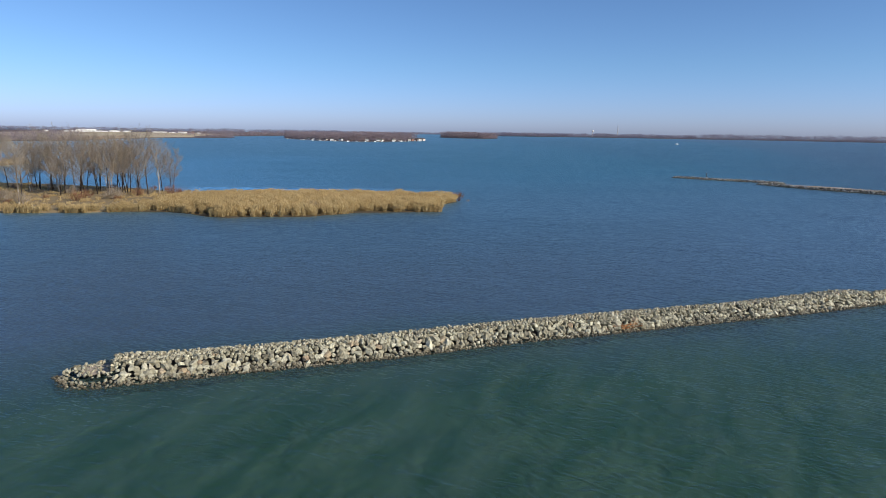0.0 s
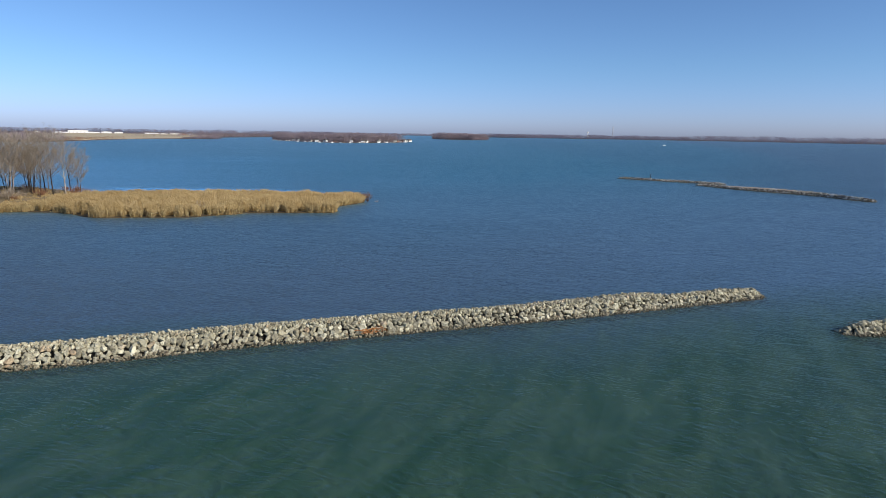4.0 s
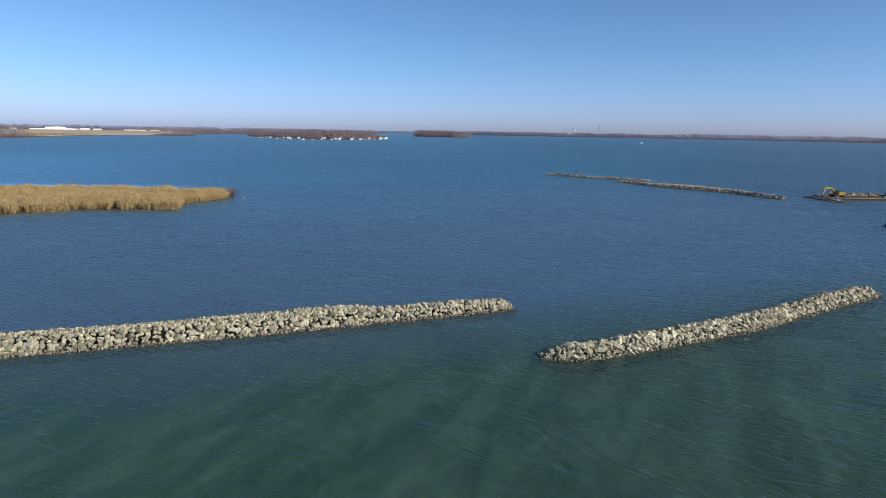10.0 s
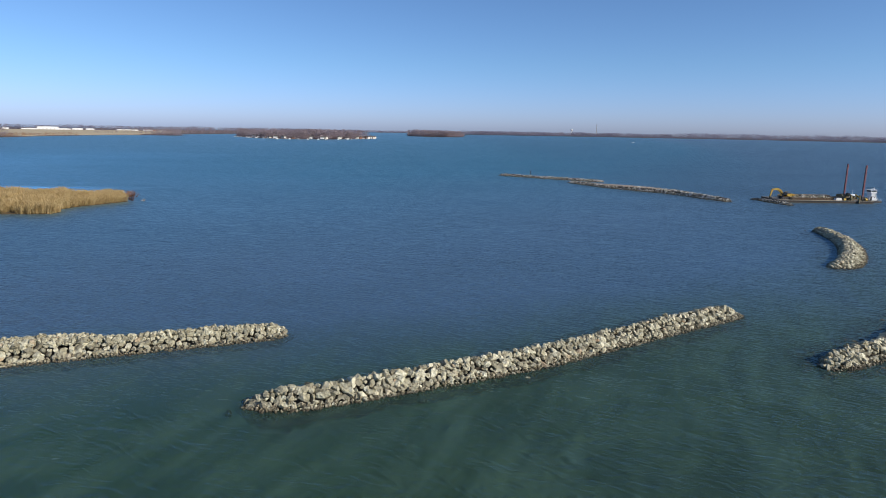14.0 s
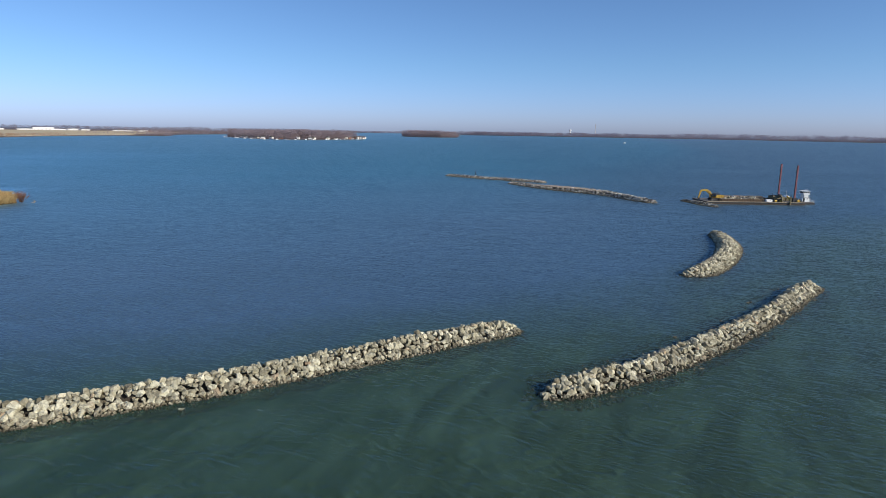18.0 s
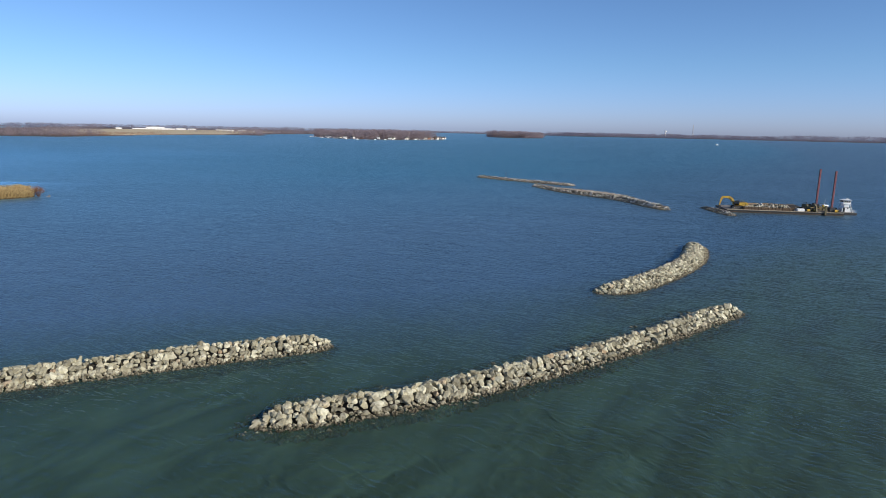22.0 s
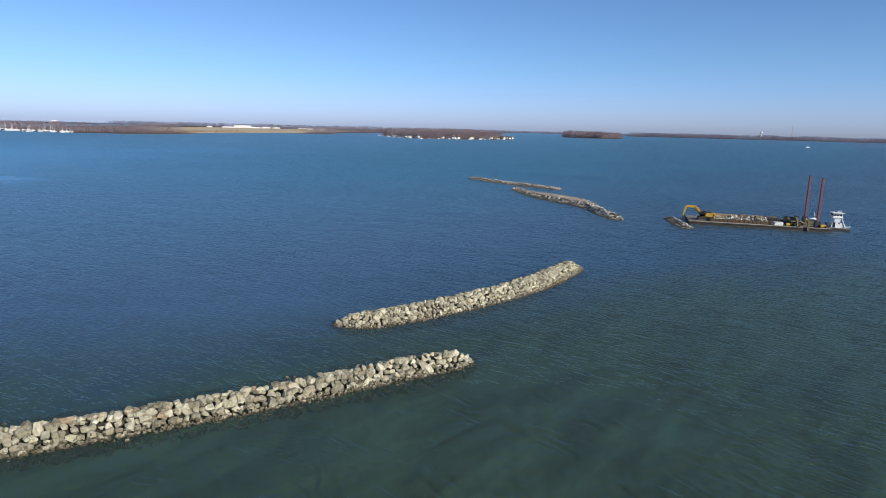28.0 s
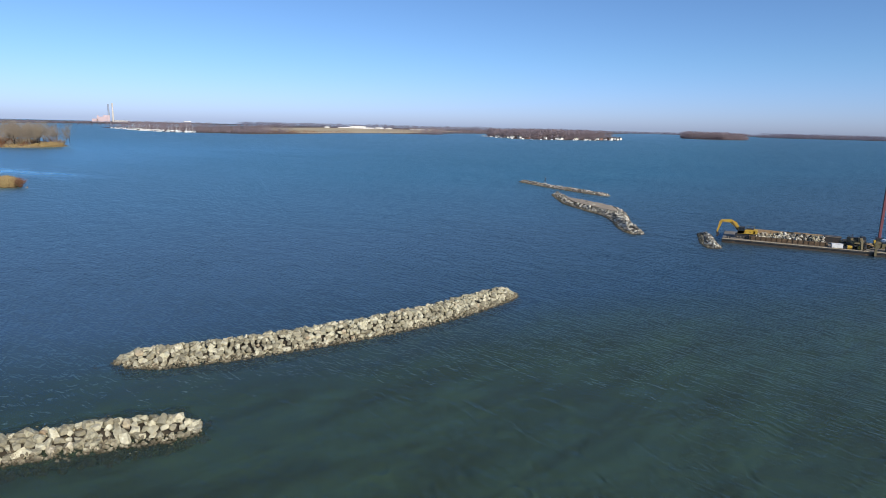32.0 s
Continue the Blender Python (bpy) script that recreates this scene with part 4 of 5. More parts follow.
TREES = []
for seed, height, spread, stems, bark, label in (
        (31, 24, 1.55, 1, BARK, "tall bare shore tree with pale grey bark"),
        (32, 23, 1.3, 2, DARKBARK, "bare twin-stemmed shore tree with dark bark"),
        (33, 25, 1.4, 1, DARKBARK, "tall bare tree with dark trunk and fine grey twigs"),
        (34, 23, 1.35, 3, BARK, "bare many-stemmed tree with pale bark"),
        (35, 24, 1.5, 1, DARKBARK, "slender bare tree with dark stem")):
    trunk, crown = bare_tree_mesh(seed, height, spread, stems)
    root = empty("tree", 0, 0, -60, 0, label, "tree", "bare trees on the shore")
    trunk.make("trunk", bark, root)
    crown.make("crown", TWIG, root, "leafless crown of fine grey-brown twigs")
    TREES.append(root)

spots = [(-146, 219, 0, 1.0), (-132, 253, 3, 1.05), (-120, 261, 4, 1.05), (-125, 264, 2, 1.02), (-130, 263, 1, 1.0), (-116, 263, 0, 0.98),
         (-137, 262, 2, 0.95), (-143, 266, 1, 1.0), (-150, 264, 2, 1.0), (-156, 270, 0, 0.98), (-161, 262, 1, 0.95), (-166, 271, 2, 1.02), (-147, 274, 4, 0.95),
         (-172, 266, 3, 0.9), (-136, 272, 4, 0.95), (-158, 279, 2, 0.95), (-178, 280, 1, 0.95), (-168, 283, 0, 0.9), (-128, 271, 0, 0.93), (-150, 250, 1, 0.85),
         (-186, 272, 2, 0.9), (-163, 246, 4, 0.8), (-140, 247, 2, 0.75), (-112, 266, 1, 0.8), (-192, 290, 0, 0.85), (-204, 262, 1, 0.6), (-213, 275, 3, 0.6), (-122, 256, 2, 0.9), (-139, 257, 4, 1.0), (-145, 259, 1, 0.95), (-153, 258, 2, 1.0), (-134, 267, 1, 0.95), (-160, 266, 3, 0.95), (-118, 270, 2, 0.9), (-174, 275, 2, 0.95), (-142, 279, 2, 0.9), (-127, 259, 1, 0.95)]
rt = random.Random(5)
spit = [(-316 - 7 * i + rt.uniform(-3, 3), 452 + (i % 5) * 13 + rt.uniform(-5, 5), i % 5, rt.uniform(0.65, 0.85)) for i in range(18)] + [(rt.uniform(-400, -306), rt.uniform(446, 492), i % 5, rt.uniform(0.65, 0.88)) for i in range(52)]
first = set()
for x, y, kind, sc in [(x - 4, y, kind, sc) for x, y, kind, sc in spots] + [(x - 14, y, kind, sc) for x, y, kind, sc in spit]:
    sc *= 1.07
    m = pose(x, y, 0.7, 0, 0, rt.uniform(0, 360))
    if kind not in first:
        first.add(kind)
        TREES[kind].matrix_basis = m
        TREES[kind].scale = (sc, sc, sc)
    else:
        keep = TREES[kind].scale[:]
        TREES[kind].scale = (sc, sc, sc)
        copy_thing(TREES[kind], m)
        TREES[kind].scale = keep

SPIT = [(-309, 452), (-314, 474), (-322, 490), (-360, 505), (-395, 522), (-470, 545), (-620, 560), (-640, 420), (-520, 390), (-400, 398), (-336, 420), (-317, 440)]
land("spit_ground", SPIT, 1.2, 5.0, DRYGRASS, "low spit of tan dry grass and brush across the water")
reed_bed("reed_fringe", [(-309, 455), (-312, 472), (-326, 488), (-330, 478), (-320, 455)], 500, 22, "fringe of dry golden reeds at the end of the spit", 2.0, 3.2)
reed_bed("reed_fringe", [(-166, 201.5), (-146, 203.5), (-120, 207), (-106, 212), (-106, 217), (-120, 211), (-146, 208.5), (-166, 206)], 900, 23, "ragged fringe of dry reeds below the shore trees", 1.6, 2.8)


reed_bed("dry_grass_tufts", [(-258, 193), (-200, 203), (-165, 206), (-146, 208), (-121, 212), (-107, 218), (-101, 234), (-106, 256), (-114, 269), (-136, 282), (-166, 292), (-205, 301), (-258, 297)], 5200, 24, "patchy tufts of tan dry grass under the shore trees", 0.2, 0.9)
reed_bed("dry_grass_tufts", [(-312, 452), (-317, 472), (-331, 486), (-395, 516), (-470, 540), (-480, 400), (-400, 402), (-330, 424), (-311, 441)], 2600, 25, "tufts of tan dry grass on the spit", 0.3, 1.2)


def shrub_mesh(seed, n, h, spread):
    rnd = random.Random(seed)
    soup = Soup()
    for _ in range(n):
        a, t = rnd.uniform(0, 6.28), rnd.uniform(0.05, 0.9)
        d = Vector((math.cos(a) * t * spread, math.sin(a) * t * spread, 1)).normalized()
        p = Vector((math.cos(a) * 0.2, math.sin(a) * 0.2, 0))
        q = p + d * h * rnd.uniform(0.4, 0.75)
        soup.limb(p, q, 0.035, 0.02, 3)
        for _ in range(7):
            e = q + (d + Vector((rnd.gauss(0, 0.5), rnd.gauss(0, 0.5), rnd.gauss(0.1, 0.35)))) * h * rnd.uniform(0.2, 0.42)
            soup.blade(q, e, 0.06, rnd.uniform(0, 3.1))
            for _ in range(2):
                soup.blade(q.lerp(e, 0.6), e + Vector((rnd.gauss(0, 0.3), rnd.gauss(0, 0.3), rnd.gauss(0, 0.3))), 0.04, rnd.uniform(0, 3.1))
    return soup


SHRUB = [shrub_mesh(41, 30, 3.2, 1.0), shrub_mesh(42, 36, 2.6, 1.3)]
shrub_me = []
for sp, mt in ((SHRUB[0], REDTWIG), (SHRUB[1], REDTWIG), (SHRUB[0], TWIG)):
    me = bpy.data.meshes.new("shrub")
    me.from_pydata(sp.v, [], sp.f)
    me.materials.append(mt)
    shrub_me.append(me)
rs = random.Random(8)
shrubs = [(6.4, 258.0, 0, 1.1), (3.6, 257, 1, 0.9), (4.8, 259.5, 0, 1.0), (-112, 256, 0, 1.5), (-108, 258, 1, 1.4), (-84, 262, 0, 1.3), (-151, 222, 2, 1.4), (-128, 240, 2, 1.6), (-46, 214, 2, 1.2), (-137, 232, 0, 1.4), (-160, 226, 2, 1.6), (-171, 232, 1, 1.5)]
shrubs += [(rs.uniform(-205, -118), rs.uniform(222, 285), rs.choice((0, 1, 2, 2)), rs.uniform(0.7, 1.5)) for _ in range(26)]
shrubs += [(rs.uniform(-460, -318), rs.uniform(430, 500), rs.choice((0, 1, 2)), rs.uniform(1.2, 2.2)) for _ in range(46)]
for x, y, k, sc in shrubs:
    if y < 400 and x < -20 and not inside((x, y), SHORE) and not inside((x, y), REEDS):
        continue
    ob = new("shrub", shrub_me[k])
    ob.matrix_basis = pose(x, y, 0.15, 0, 0, rs.uniform(0, 360)) @ Matrix.Scale(sc, 4)
    tagged(ob, "leafless red-brown shrub among dry grass" if k < 2 else "leafless grey shrub among dry grass", "shrub", "shrubs on the shore")
stub = empty("stump", 10.2, 258.4, 0, 0, "weathered grey stump standing in the water off the reeds", "stump")
part("post", rods(((0, 0, -0.8), (0.12, 0.05, 0.85), 0.16), ((0.1, 0, 0.2), (0.7, 0.1, 0.5), 0.09), sides=7), BARK, stub)
part("root", rods(((0, 0, 0.1), (-0.9, -0.2, 0.25), 0.1), ((-0.3, 0, 0.15), (-0.6, 0.5, 0.7), 0.05), sides=6), BARK, stub)


# ---- far land and woods ----
def far_tree(soup, rnd, x, y, z, h, twigs, wide):
    """A far leafless tree: a stem and a rounded cloud of small twig clumps."""
    soup.blade((x, y, z), (x + rnd.gauss(0, 0.03) * h, y, z + h * 0.6), h * 0.035, rnd.uniform(-0.4, 0.4))
    for _ in range(twigs):
        a, t = rnd.uniform(0, 6.28), rnd.uniform(-0.95, 1.0)
        r = wide * math.sqrt(max(0.0, 1 - t * t)) * rnd.uniform(0.25, 1.0)
        c = (x + math.cos(a) * r, y + math.sin(a) * r, z + h * (0.54 + 0.42 * t))
        k = wide * rnd.uniform(0.10, 0.22)
        soup.tri(*[(c[0] + rnd.uniform(-k, k), c[1] + rnd.uniform(-k, k), c[2] + rnd.uniform(-k, k) * 0.8) for _ in range(3)])


def woods(name, line, depth, count, h, material, label, seed, twigs=44, wide=5.0, side=1):
    """Leafless woods along a line, thickest at its front edge."""
    rnd = random.Random(seed)
    pts = [np.array(p, float) for p in line]
    ls = [np.linalg.norm(b - a) for a, b in zip(pts, pts[1:])]
    soup = Soup()
    for _ in range(count):
        d = rnd.uniform(0, sum(ls))
        i = 0
        while d > ls[i] and i < len(ls) - 1:
            d -= ls[i]
            i += 1
        e = (pts[i + 1] - pts[i]) / ls[i]
        p = pts[i] + e * min(d, ls[i])
        off = depth * rnd.random() ** 1.6
        q = p + np.array([-e[1], e[0]]) * off * side
        hh = h * (0.85 + 0.3 * noise.noise((q[0] * 0.008, q[1] * 0.008, seed))) * rnd.uniform(0.84, 1.04)
        if off < depth * 0.04 and rnd.random() < 0.6:
            hh *= 0.4
        far_tree(soup, rnd, q[0], q[1], 0.8, hh, twigs, wide * rnd.uniform(0.7, 1.15))
    return tagged(soup.make(name, material), label, "woods", kind="stuff")


ISLE = [(-492, 1950), (-420, 1730), (-312, 1565), (-228, 1490), (-150, 1520), (-90, 1600), (-52, 1700), (-80, 1900), (-200, 2080), (-380, 2120)]
ISLET = [(-14, 2640), (12, 2490), (60, 2400), (150, 2360), (208, 2430), (225, 2560), (185, 2720), (80, 2800)]
MAIN = [(-1376, 1262), (-1230, 1226), (-1040, 1125), (-873, 1072), (-795, 1100), (-705, 1128), (-700, 1257), (-735, 1450), (-715, 1660), (-660, 1730), (-580, 1745), (-590, 1810), (-660, 1920), (-690, 2100), (-620, 2380),
        (-520, 2700), (-420, 3300), (-500, 4300), (-2600, 4300), (-2300, 3000), (-1700, 1900), (-1420, 1380)]
RIGHT = [(230, 3900), (340, 3760), (860, 3700), (1400, 3470), (1830, 3170), (2110, 2840), (2800, 2300), (3500, 1900), (4200, 2600), (3400, 4000), (1600, 4600), (500, 4500)]
BACK = [(-900, 4600), (-300, 4560), (500, 4500), (900, 4400), (900, 4750), (-900, 4800)]
WEST = [(-3900, 700), (-2100, 800), (-1990, 1200), (-2250, 1650), (-2900, 2350), (-3150, 2900), (-2900, 3500), (-3500, 3500), (-4100, 2200)]
land("isle_ground", ISLE, 1.0, 8.0, WOODFLOOR, "low wooded isle ground with lawns at the shore")
land("islet_ground", ISLET, 1.0, 8.0, WOODFLOOR, "low ground of a small wooded islet")
land("mainland_ground", MAIN, 1.0, 14.0, WOODFLOOR, "low dark wooded mainland shore")
land("stubble_field", [(-730, 1330), (-752, 1450), (-735, 1665), (-690, 1760), (-740, 1900), (-900, 2600), (-1250, 2880), (-1700, 2680), (-1500, 2000), (-1000, 1500)], 1.9, 10.0, FIELD, "flat pale stubble field behind the far shore")
land("far_shore_ground", RIGHT, 1.0, 14.0, WOODFLOOR, "low dark ground of the far wooded shore")
land("channel_shore_ground", BACK, 1.0, 14.0, WOODFLOOR, "thin far shore beyond the channel")
land("west_shore_ground", WEST, 1.0, 14.0, WOODFLOOR, "low far shore below the power station")
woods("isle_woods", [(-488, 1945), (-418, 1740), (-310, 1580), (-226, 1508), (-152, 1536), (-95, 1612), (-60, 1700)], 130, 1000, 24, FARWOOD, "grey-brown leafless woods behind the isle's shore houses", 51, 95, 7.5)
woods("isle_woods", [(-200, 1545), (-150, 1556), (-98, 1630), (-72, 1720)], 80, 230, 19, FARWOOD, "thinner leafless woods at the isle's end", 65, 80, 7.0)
woods("islet_woods", [(-8, 2632), (18, 2498), (64, 2412), (150, 2374), (202, 2436), (219, 2560)], 140, 620, 28, FARWOOD, "dense brown leafless woods covering a small islet, tinted purple for haze", 52, 95, 9.0)
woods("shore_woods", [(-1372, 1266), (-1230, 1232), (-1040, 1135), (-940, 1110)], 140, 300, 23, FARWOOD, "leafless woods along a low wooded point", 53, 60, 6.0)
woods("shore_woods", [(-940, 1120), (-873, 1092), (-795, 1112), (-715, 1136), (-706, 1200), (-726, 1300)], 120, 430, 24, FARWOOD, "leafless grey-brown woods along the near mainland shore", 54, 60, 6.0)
woods("shore_thicket", [(-712, 1180), (-718, 1260), (-752, 1450), (-738, 1560)], 45, 420, 8, FARRED, "low red-brown thicket at the edge of a field", 55, 30, 3.2)
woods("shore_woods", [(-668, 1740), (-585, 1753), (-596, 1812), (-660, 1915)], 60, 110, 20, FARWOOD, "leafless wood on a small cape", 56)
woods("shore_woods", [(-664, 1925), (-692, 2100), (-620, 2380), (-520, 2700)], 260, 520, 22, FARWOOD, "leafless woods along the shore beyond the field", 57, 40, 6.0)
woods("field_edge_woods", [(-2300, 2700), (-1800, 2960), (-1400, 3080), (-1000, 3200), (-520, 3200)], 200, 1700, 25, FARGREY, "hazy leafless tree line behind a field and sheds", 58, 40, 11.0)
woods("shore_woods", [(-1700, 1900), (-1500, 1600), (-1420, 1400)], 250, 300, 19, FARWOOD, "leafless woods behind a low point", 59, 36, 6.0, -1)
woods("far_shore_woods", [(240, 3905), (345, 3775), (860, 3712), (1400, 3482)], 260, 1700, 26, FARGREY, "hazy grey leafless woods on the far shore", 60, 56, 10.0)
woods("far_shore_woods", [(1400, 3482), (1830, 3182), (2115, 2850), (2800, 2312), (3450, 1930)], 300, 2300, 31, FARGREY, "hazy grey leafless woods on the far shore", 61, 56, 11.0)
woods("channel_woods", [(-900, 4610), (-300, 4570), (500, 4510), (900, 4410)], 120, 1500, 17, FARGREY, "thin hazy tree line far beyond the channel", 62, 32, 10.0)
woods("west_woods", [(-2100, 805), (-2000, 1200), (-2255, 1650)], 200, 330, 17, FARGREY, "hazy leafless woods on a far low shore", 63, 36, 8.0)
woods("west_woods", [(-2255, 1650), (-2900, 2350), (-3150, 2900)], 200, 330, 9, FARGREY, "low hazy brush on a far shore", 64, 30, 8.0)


# ---- far buildings and boats ----
def house(x, y, rz, w, d, h, siding, label, group):
    t = empty("house", x, y, 0.9, rz, label, "house", group)
    part("wall", boxes(((0, 0, h / 2), (w, d, h))), SIDING[siding], t)
    bm = bmesh.new()
    slab(bm, [(-w / 2 - 0.4, h - 0.1), (0, h + w * 0.32), (w / 2 + 0.4, h - 0.1), (w / 2 + 0.4, h - 0.4), (-w / 2 - 0.4, h - 0.4)], -d / 2 - 0.4, d / 2 + 0.4)
    part("roof", bm, ROOFING, t)
    for i in (-1, 1):
        part("window", boxes(((i * w * 0.25, -d / 2 - 0.04, h * 0.55), (w * 0.18, 0.1, h * 0.3))), GLASSDARK, t)
    part("door", boxes(((0, -d / 2 - 0.04, 1.05), (1.1, 0.1, 2.1))), BRICKRED, t)
    return t


def boat(x, y, rz, length, label, group, mast=False, cabin=True, z=0.0):
    t = empty("boat", x, y, z, rz, label, "boat", group)
    bm = bmesh.new()
    l, b = length, length * 0.3
    rings = []
    for f, wd, lo in ((-0.5, 0.8, -0.2), (0.0, 1.0, -0.3), (0.3, 0.7, -0.2), (0.5, 0.06, 0.3)):
        rings.append([bm.verts.new((f * l, sx * b / 2 * wd * (1 if zz else 0.6), 1.1 + 0.25 * (f > 0.2) if zz else lo)) for sx, zz in ((-1, 1), (-1, 0), (1, 0), (1, 1))])
    for a, c in zip(rings, rings[1:]):
        for i in range(3):
            bm.faces.new((a[i], a[i + 1], c[i + 1], c[i]))
        bm.faces.new((a[3], a[0], c[0], c[3]))
    bm.faces.new(rings[0])
    bm.faces.new(rings[-1][::-1])
    part("hull", bm, WHITEPAINT, t)
    if cabin:
        part("cabin", boxes(((-0.05 * l, 0, 1.7), (l * 0.4, b * 0.62, 1.3)), bevel=0.15), WHITEPAINT, t)
        part("windscreen", boxes(((0.16 * l, 0, 1.9), (0.12, b * 0.58, 0.6))), GLASSDARK, t)
    if mast:
        part("mast", rods(((0, 0, 1.0), (0, 0, length * 1.25), 0.14), ((0, 0, 2.2), (-l * 0.4, 0, 2.3), 0.1), sides=5), WHITEPAINT, t)
    return t


rh = random.Random(77)
shoreline, _, sl = along([(-420, 1728), (-312, 1563), (-228, 1488), (-150, 1518), (-90, 1598), (-56, 1690)])
for i in range(27):
    k = int(len(shoreline) * (0.10 + 0.88 * rh.random() ** 0.75))
    x, y = shoreline[min(k, len(shoreline) - 1)]
    sd = rh.choice((0, 0, 1, 1, 2))
    house(x + rh.uniform(-3, 3) + 4, y + rh.uniform(10, 34), rh.choice((0, 90, 20, -25)), rh.uniform(5, 9), rh.uniform(5, 8), rh.uniform(2.8, 5.2), sd,
          ("white clapboard shore house with a dark roof", "cream shore house with a dark roof", "brick shore house with a dark roof")[sd], "houses on the isle shore")
for i in range(26):
    k = int(len(shoreline) * (0.02 + 0.96 * i / 26 + rh.uniform(-0.015, 0.015)))
    x, y = shoreline[max(0, min(k, len(shoreline) - 1))]
    boat(x + rh.uniform(-4, 4), y - rh.uniform(4, 12), rh.uniform(0, 360), rh.uniform(4.5, 8.5), "white motor boat moored off the isle shore", "boats at the isle shore")
for i in range(9):
    k = int(len(shoreline) * (0.08 + 0.1 * i))
    x, y = shoreline[k]
    t = empty("jetty", x, y - 8, 0, 0, "small pale plank boat jetty at the isle shore", "jetty", "jetties at the isle shore")
    part("deck", boxes(((0, 0, 0.7), (1.6, 16, 0.18))), CONCRETE, t)
    for dy in (-7, -2, 3):
        part("pile", rods(((0.7, dy, -1.5), (0.7, dy, 1.3), 0.14), sides=6), TIMBER, t)
# marina on the mainland point
marina, _, _ = along([(-1290, 1238), (-1160, 1185), (-1040, 1118), (-940, 1090), (-873, 1064), (-815, 1086)])
for i in range(90):
    k = int(len(marina) * rh.random() ** 0.8)
    x, y = marina[min(k, len(marina) - 1)]
    ashore = rh.random() < 0.5
    boat(x + rh.uniform(-5, 5), y + (rh.uniform(12, 32) if ashore else rh.uniform(-14, -2)), rh.uniform(0, 360), rh.uniform(7, 13),
         "white sailing boat laid up at the marina" if i % 2 else "white motor boat at the marina", "boats at the marina", mast=bool(i % 2), z=1.2 if ashore else 0.0)


def shed(x, y, rz, w, d, h, label, name="shed", roof=None, cat="shed"):
    t = empty(name, x, y, 1.0, rz, label, cat, "sheds by the field")
    part("wall", boxes(((0, 0, h / 2), (w, d, h))), SIDING[0], t)
    bm = bmesh.new()
    slab(bm, [(-w / 2 - 0.5, h), (-w / 2 - 0.5, h + 0.3), (0, h + 1.4), (w / 2 + 0.5, h + 0.3), (w / 2 + 0.5, h)], -d / 2 - 0.5, d / 2 + 0.5)
    part("roof", bm, roof or WHITEPAINT, t)
    for i in range(max(1, int(w / 14))):
        part("door", boxes(((-w / 2 + 7 + i * 14, -d / 2 - 0.05, h * 0.3), (5, 0.12, h * 0.55))), CONCRETE, t)
    return t


shed(-1567, 2790, 29, 78, 30, 12, "long tall white factory shed behind the field", "factory_shed", cat="factory")
shed(-1620, 2750, 29, 60, 16, 5, "low white shed behind the field")
shed(-1520, 2815, 29, 60, 16, 5, "low white shed behind the field")
shed(-1470, 2842, 28, 40, 18, 7, "white shed behind the field")
shed(-1425, 2860, 28, 34, 16, 6, "white shed behind the field")
shed(-1690, 2700, 30, 24, 16, 6, "white farm building behind the field")
shed(-1300, 2915, 26, 60, 14, 5, "low grey shed behind the field", roof=ROOFING)
shed(-1210, 2950, 24, 40, 14, 5, "low brick shed behind the field", roof=BRICKRED)
shed(-1150, 2700, 24, 26, 12, 5, "white farm building behind the field")
shed(-1100, 2690, 24, 20, 12, 5, "cream farm building behind the field")
house(-1050, 2660, 24, 14, 10, 6, 2, "brick farmhouse behind the field", "houses by the field")
house(-1010, 2630, 24, 14, 10, 6, 0, "white farmhouse behind the field", "houses by the field")
roof = empty("water_tank", -1464, 1637, -4.5, 40, "white flat-topped water tank above the woods", "water tank")
part("tank", boxes(((0, 0, 24.5), (20, 12, 3.5)), bevel=0.8), WHITEPAINT, roof)
for sx, sy in itertools.product((-8, 8), (-4, 4)):
    part("leg", rods(((sx, sy, 0), (sx, sy, 23), 0.5), sides=6), CONCRETE, roof)
# power station
plant = empty("power_station", -3230, 2625, 0, 55, "far red-brick power station with two tall chimneys", "power station")
part("boiler_house", boxes(((-38, 0, 16), (70, 60, 32)), ((-20, 0, 36), (34, 55, 10))), HAZEBRICK, plant)
part("turbine_hall", boxes(((-80, 0, 10), (36, 60, 20)), ((-66, 0, 24), (8, 50, 30))), HAZEBRICK, plant)
bm = bmesh.new()
rod(bm, (14, 0, 0), (14, 0, 112), 5.5, 12, 4)
part("chimney", bm, CONCRETE, plant, "tall pale concrete chimney")
bm = bmesh.new()
rod(bm, (-8, 0, 0), (-8, 0, 106), 5.5, 12, 4)
part("chimney", bm, HAZESTEEL, plant, "tall dark chimney, tinted blue-grey for haze")
part("coal_shed", boxes(((60, 0, 6), (80, 40, 12))), CONCRETE, plant)
mast = empty("radio_mast", 1172, 4241, 0, 0, "slim grey lattice radio mast on the far shore", "mast")
for i in range(3):
    a = 2.09 * i
    part("leg", rods(((3 * math.cos(a), 3 * math.sin(a), 0), (1.6 * math.cos(a), 1.6 * math.sin(a), 80), 0.7), sides=5), CONCRETE, mast)
part("bracing", rods(*[((2.4 * math.cos(i * 2.09), 2.4 * math.sin(i * 2.09), 5 * i), (2.2 * math.cos((i + 1) * 2.09), 2.2 * math.sin((i + 1) * 2.09), 5 * i + 5), 0.4) for i in range(15)], sides=4), CONCRETE, mast)
tower = empty("water_tower", 1014, 4281, 0, 0, "pale ball-topped water tower on the far shore", "water tower")
bm = bmesh.new()
rod(bm, (0, 0, 0), (0, 0, 34), 4.5, 10, 2.5)
part("stem", bm, WHITEPAINT, tower)
bm = bmesh.new()
bmesh.ops.create_uvsphere(bm, u_segments=16, v_segments=10, radius=8)
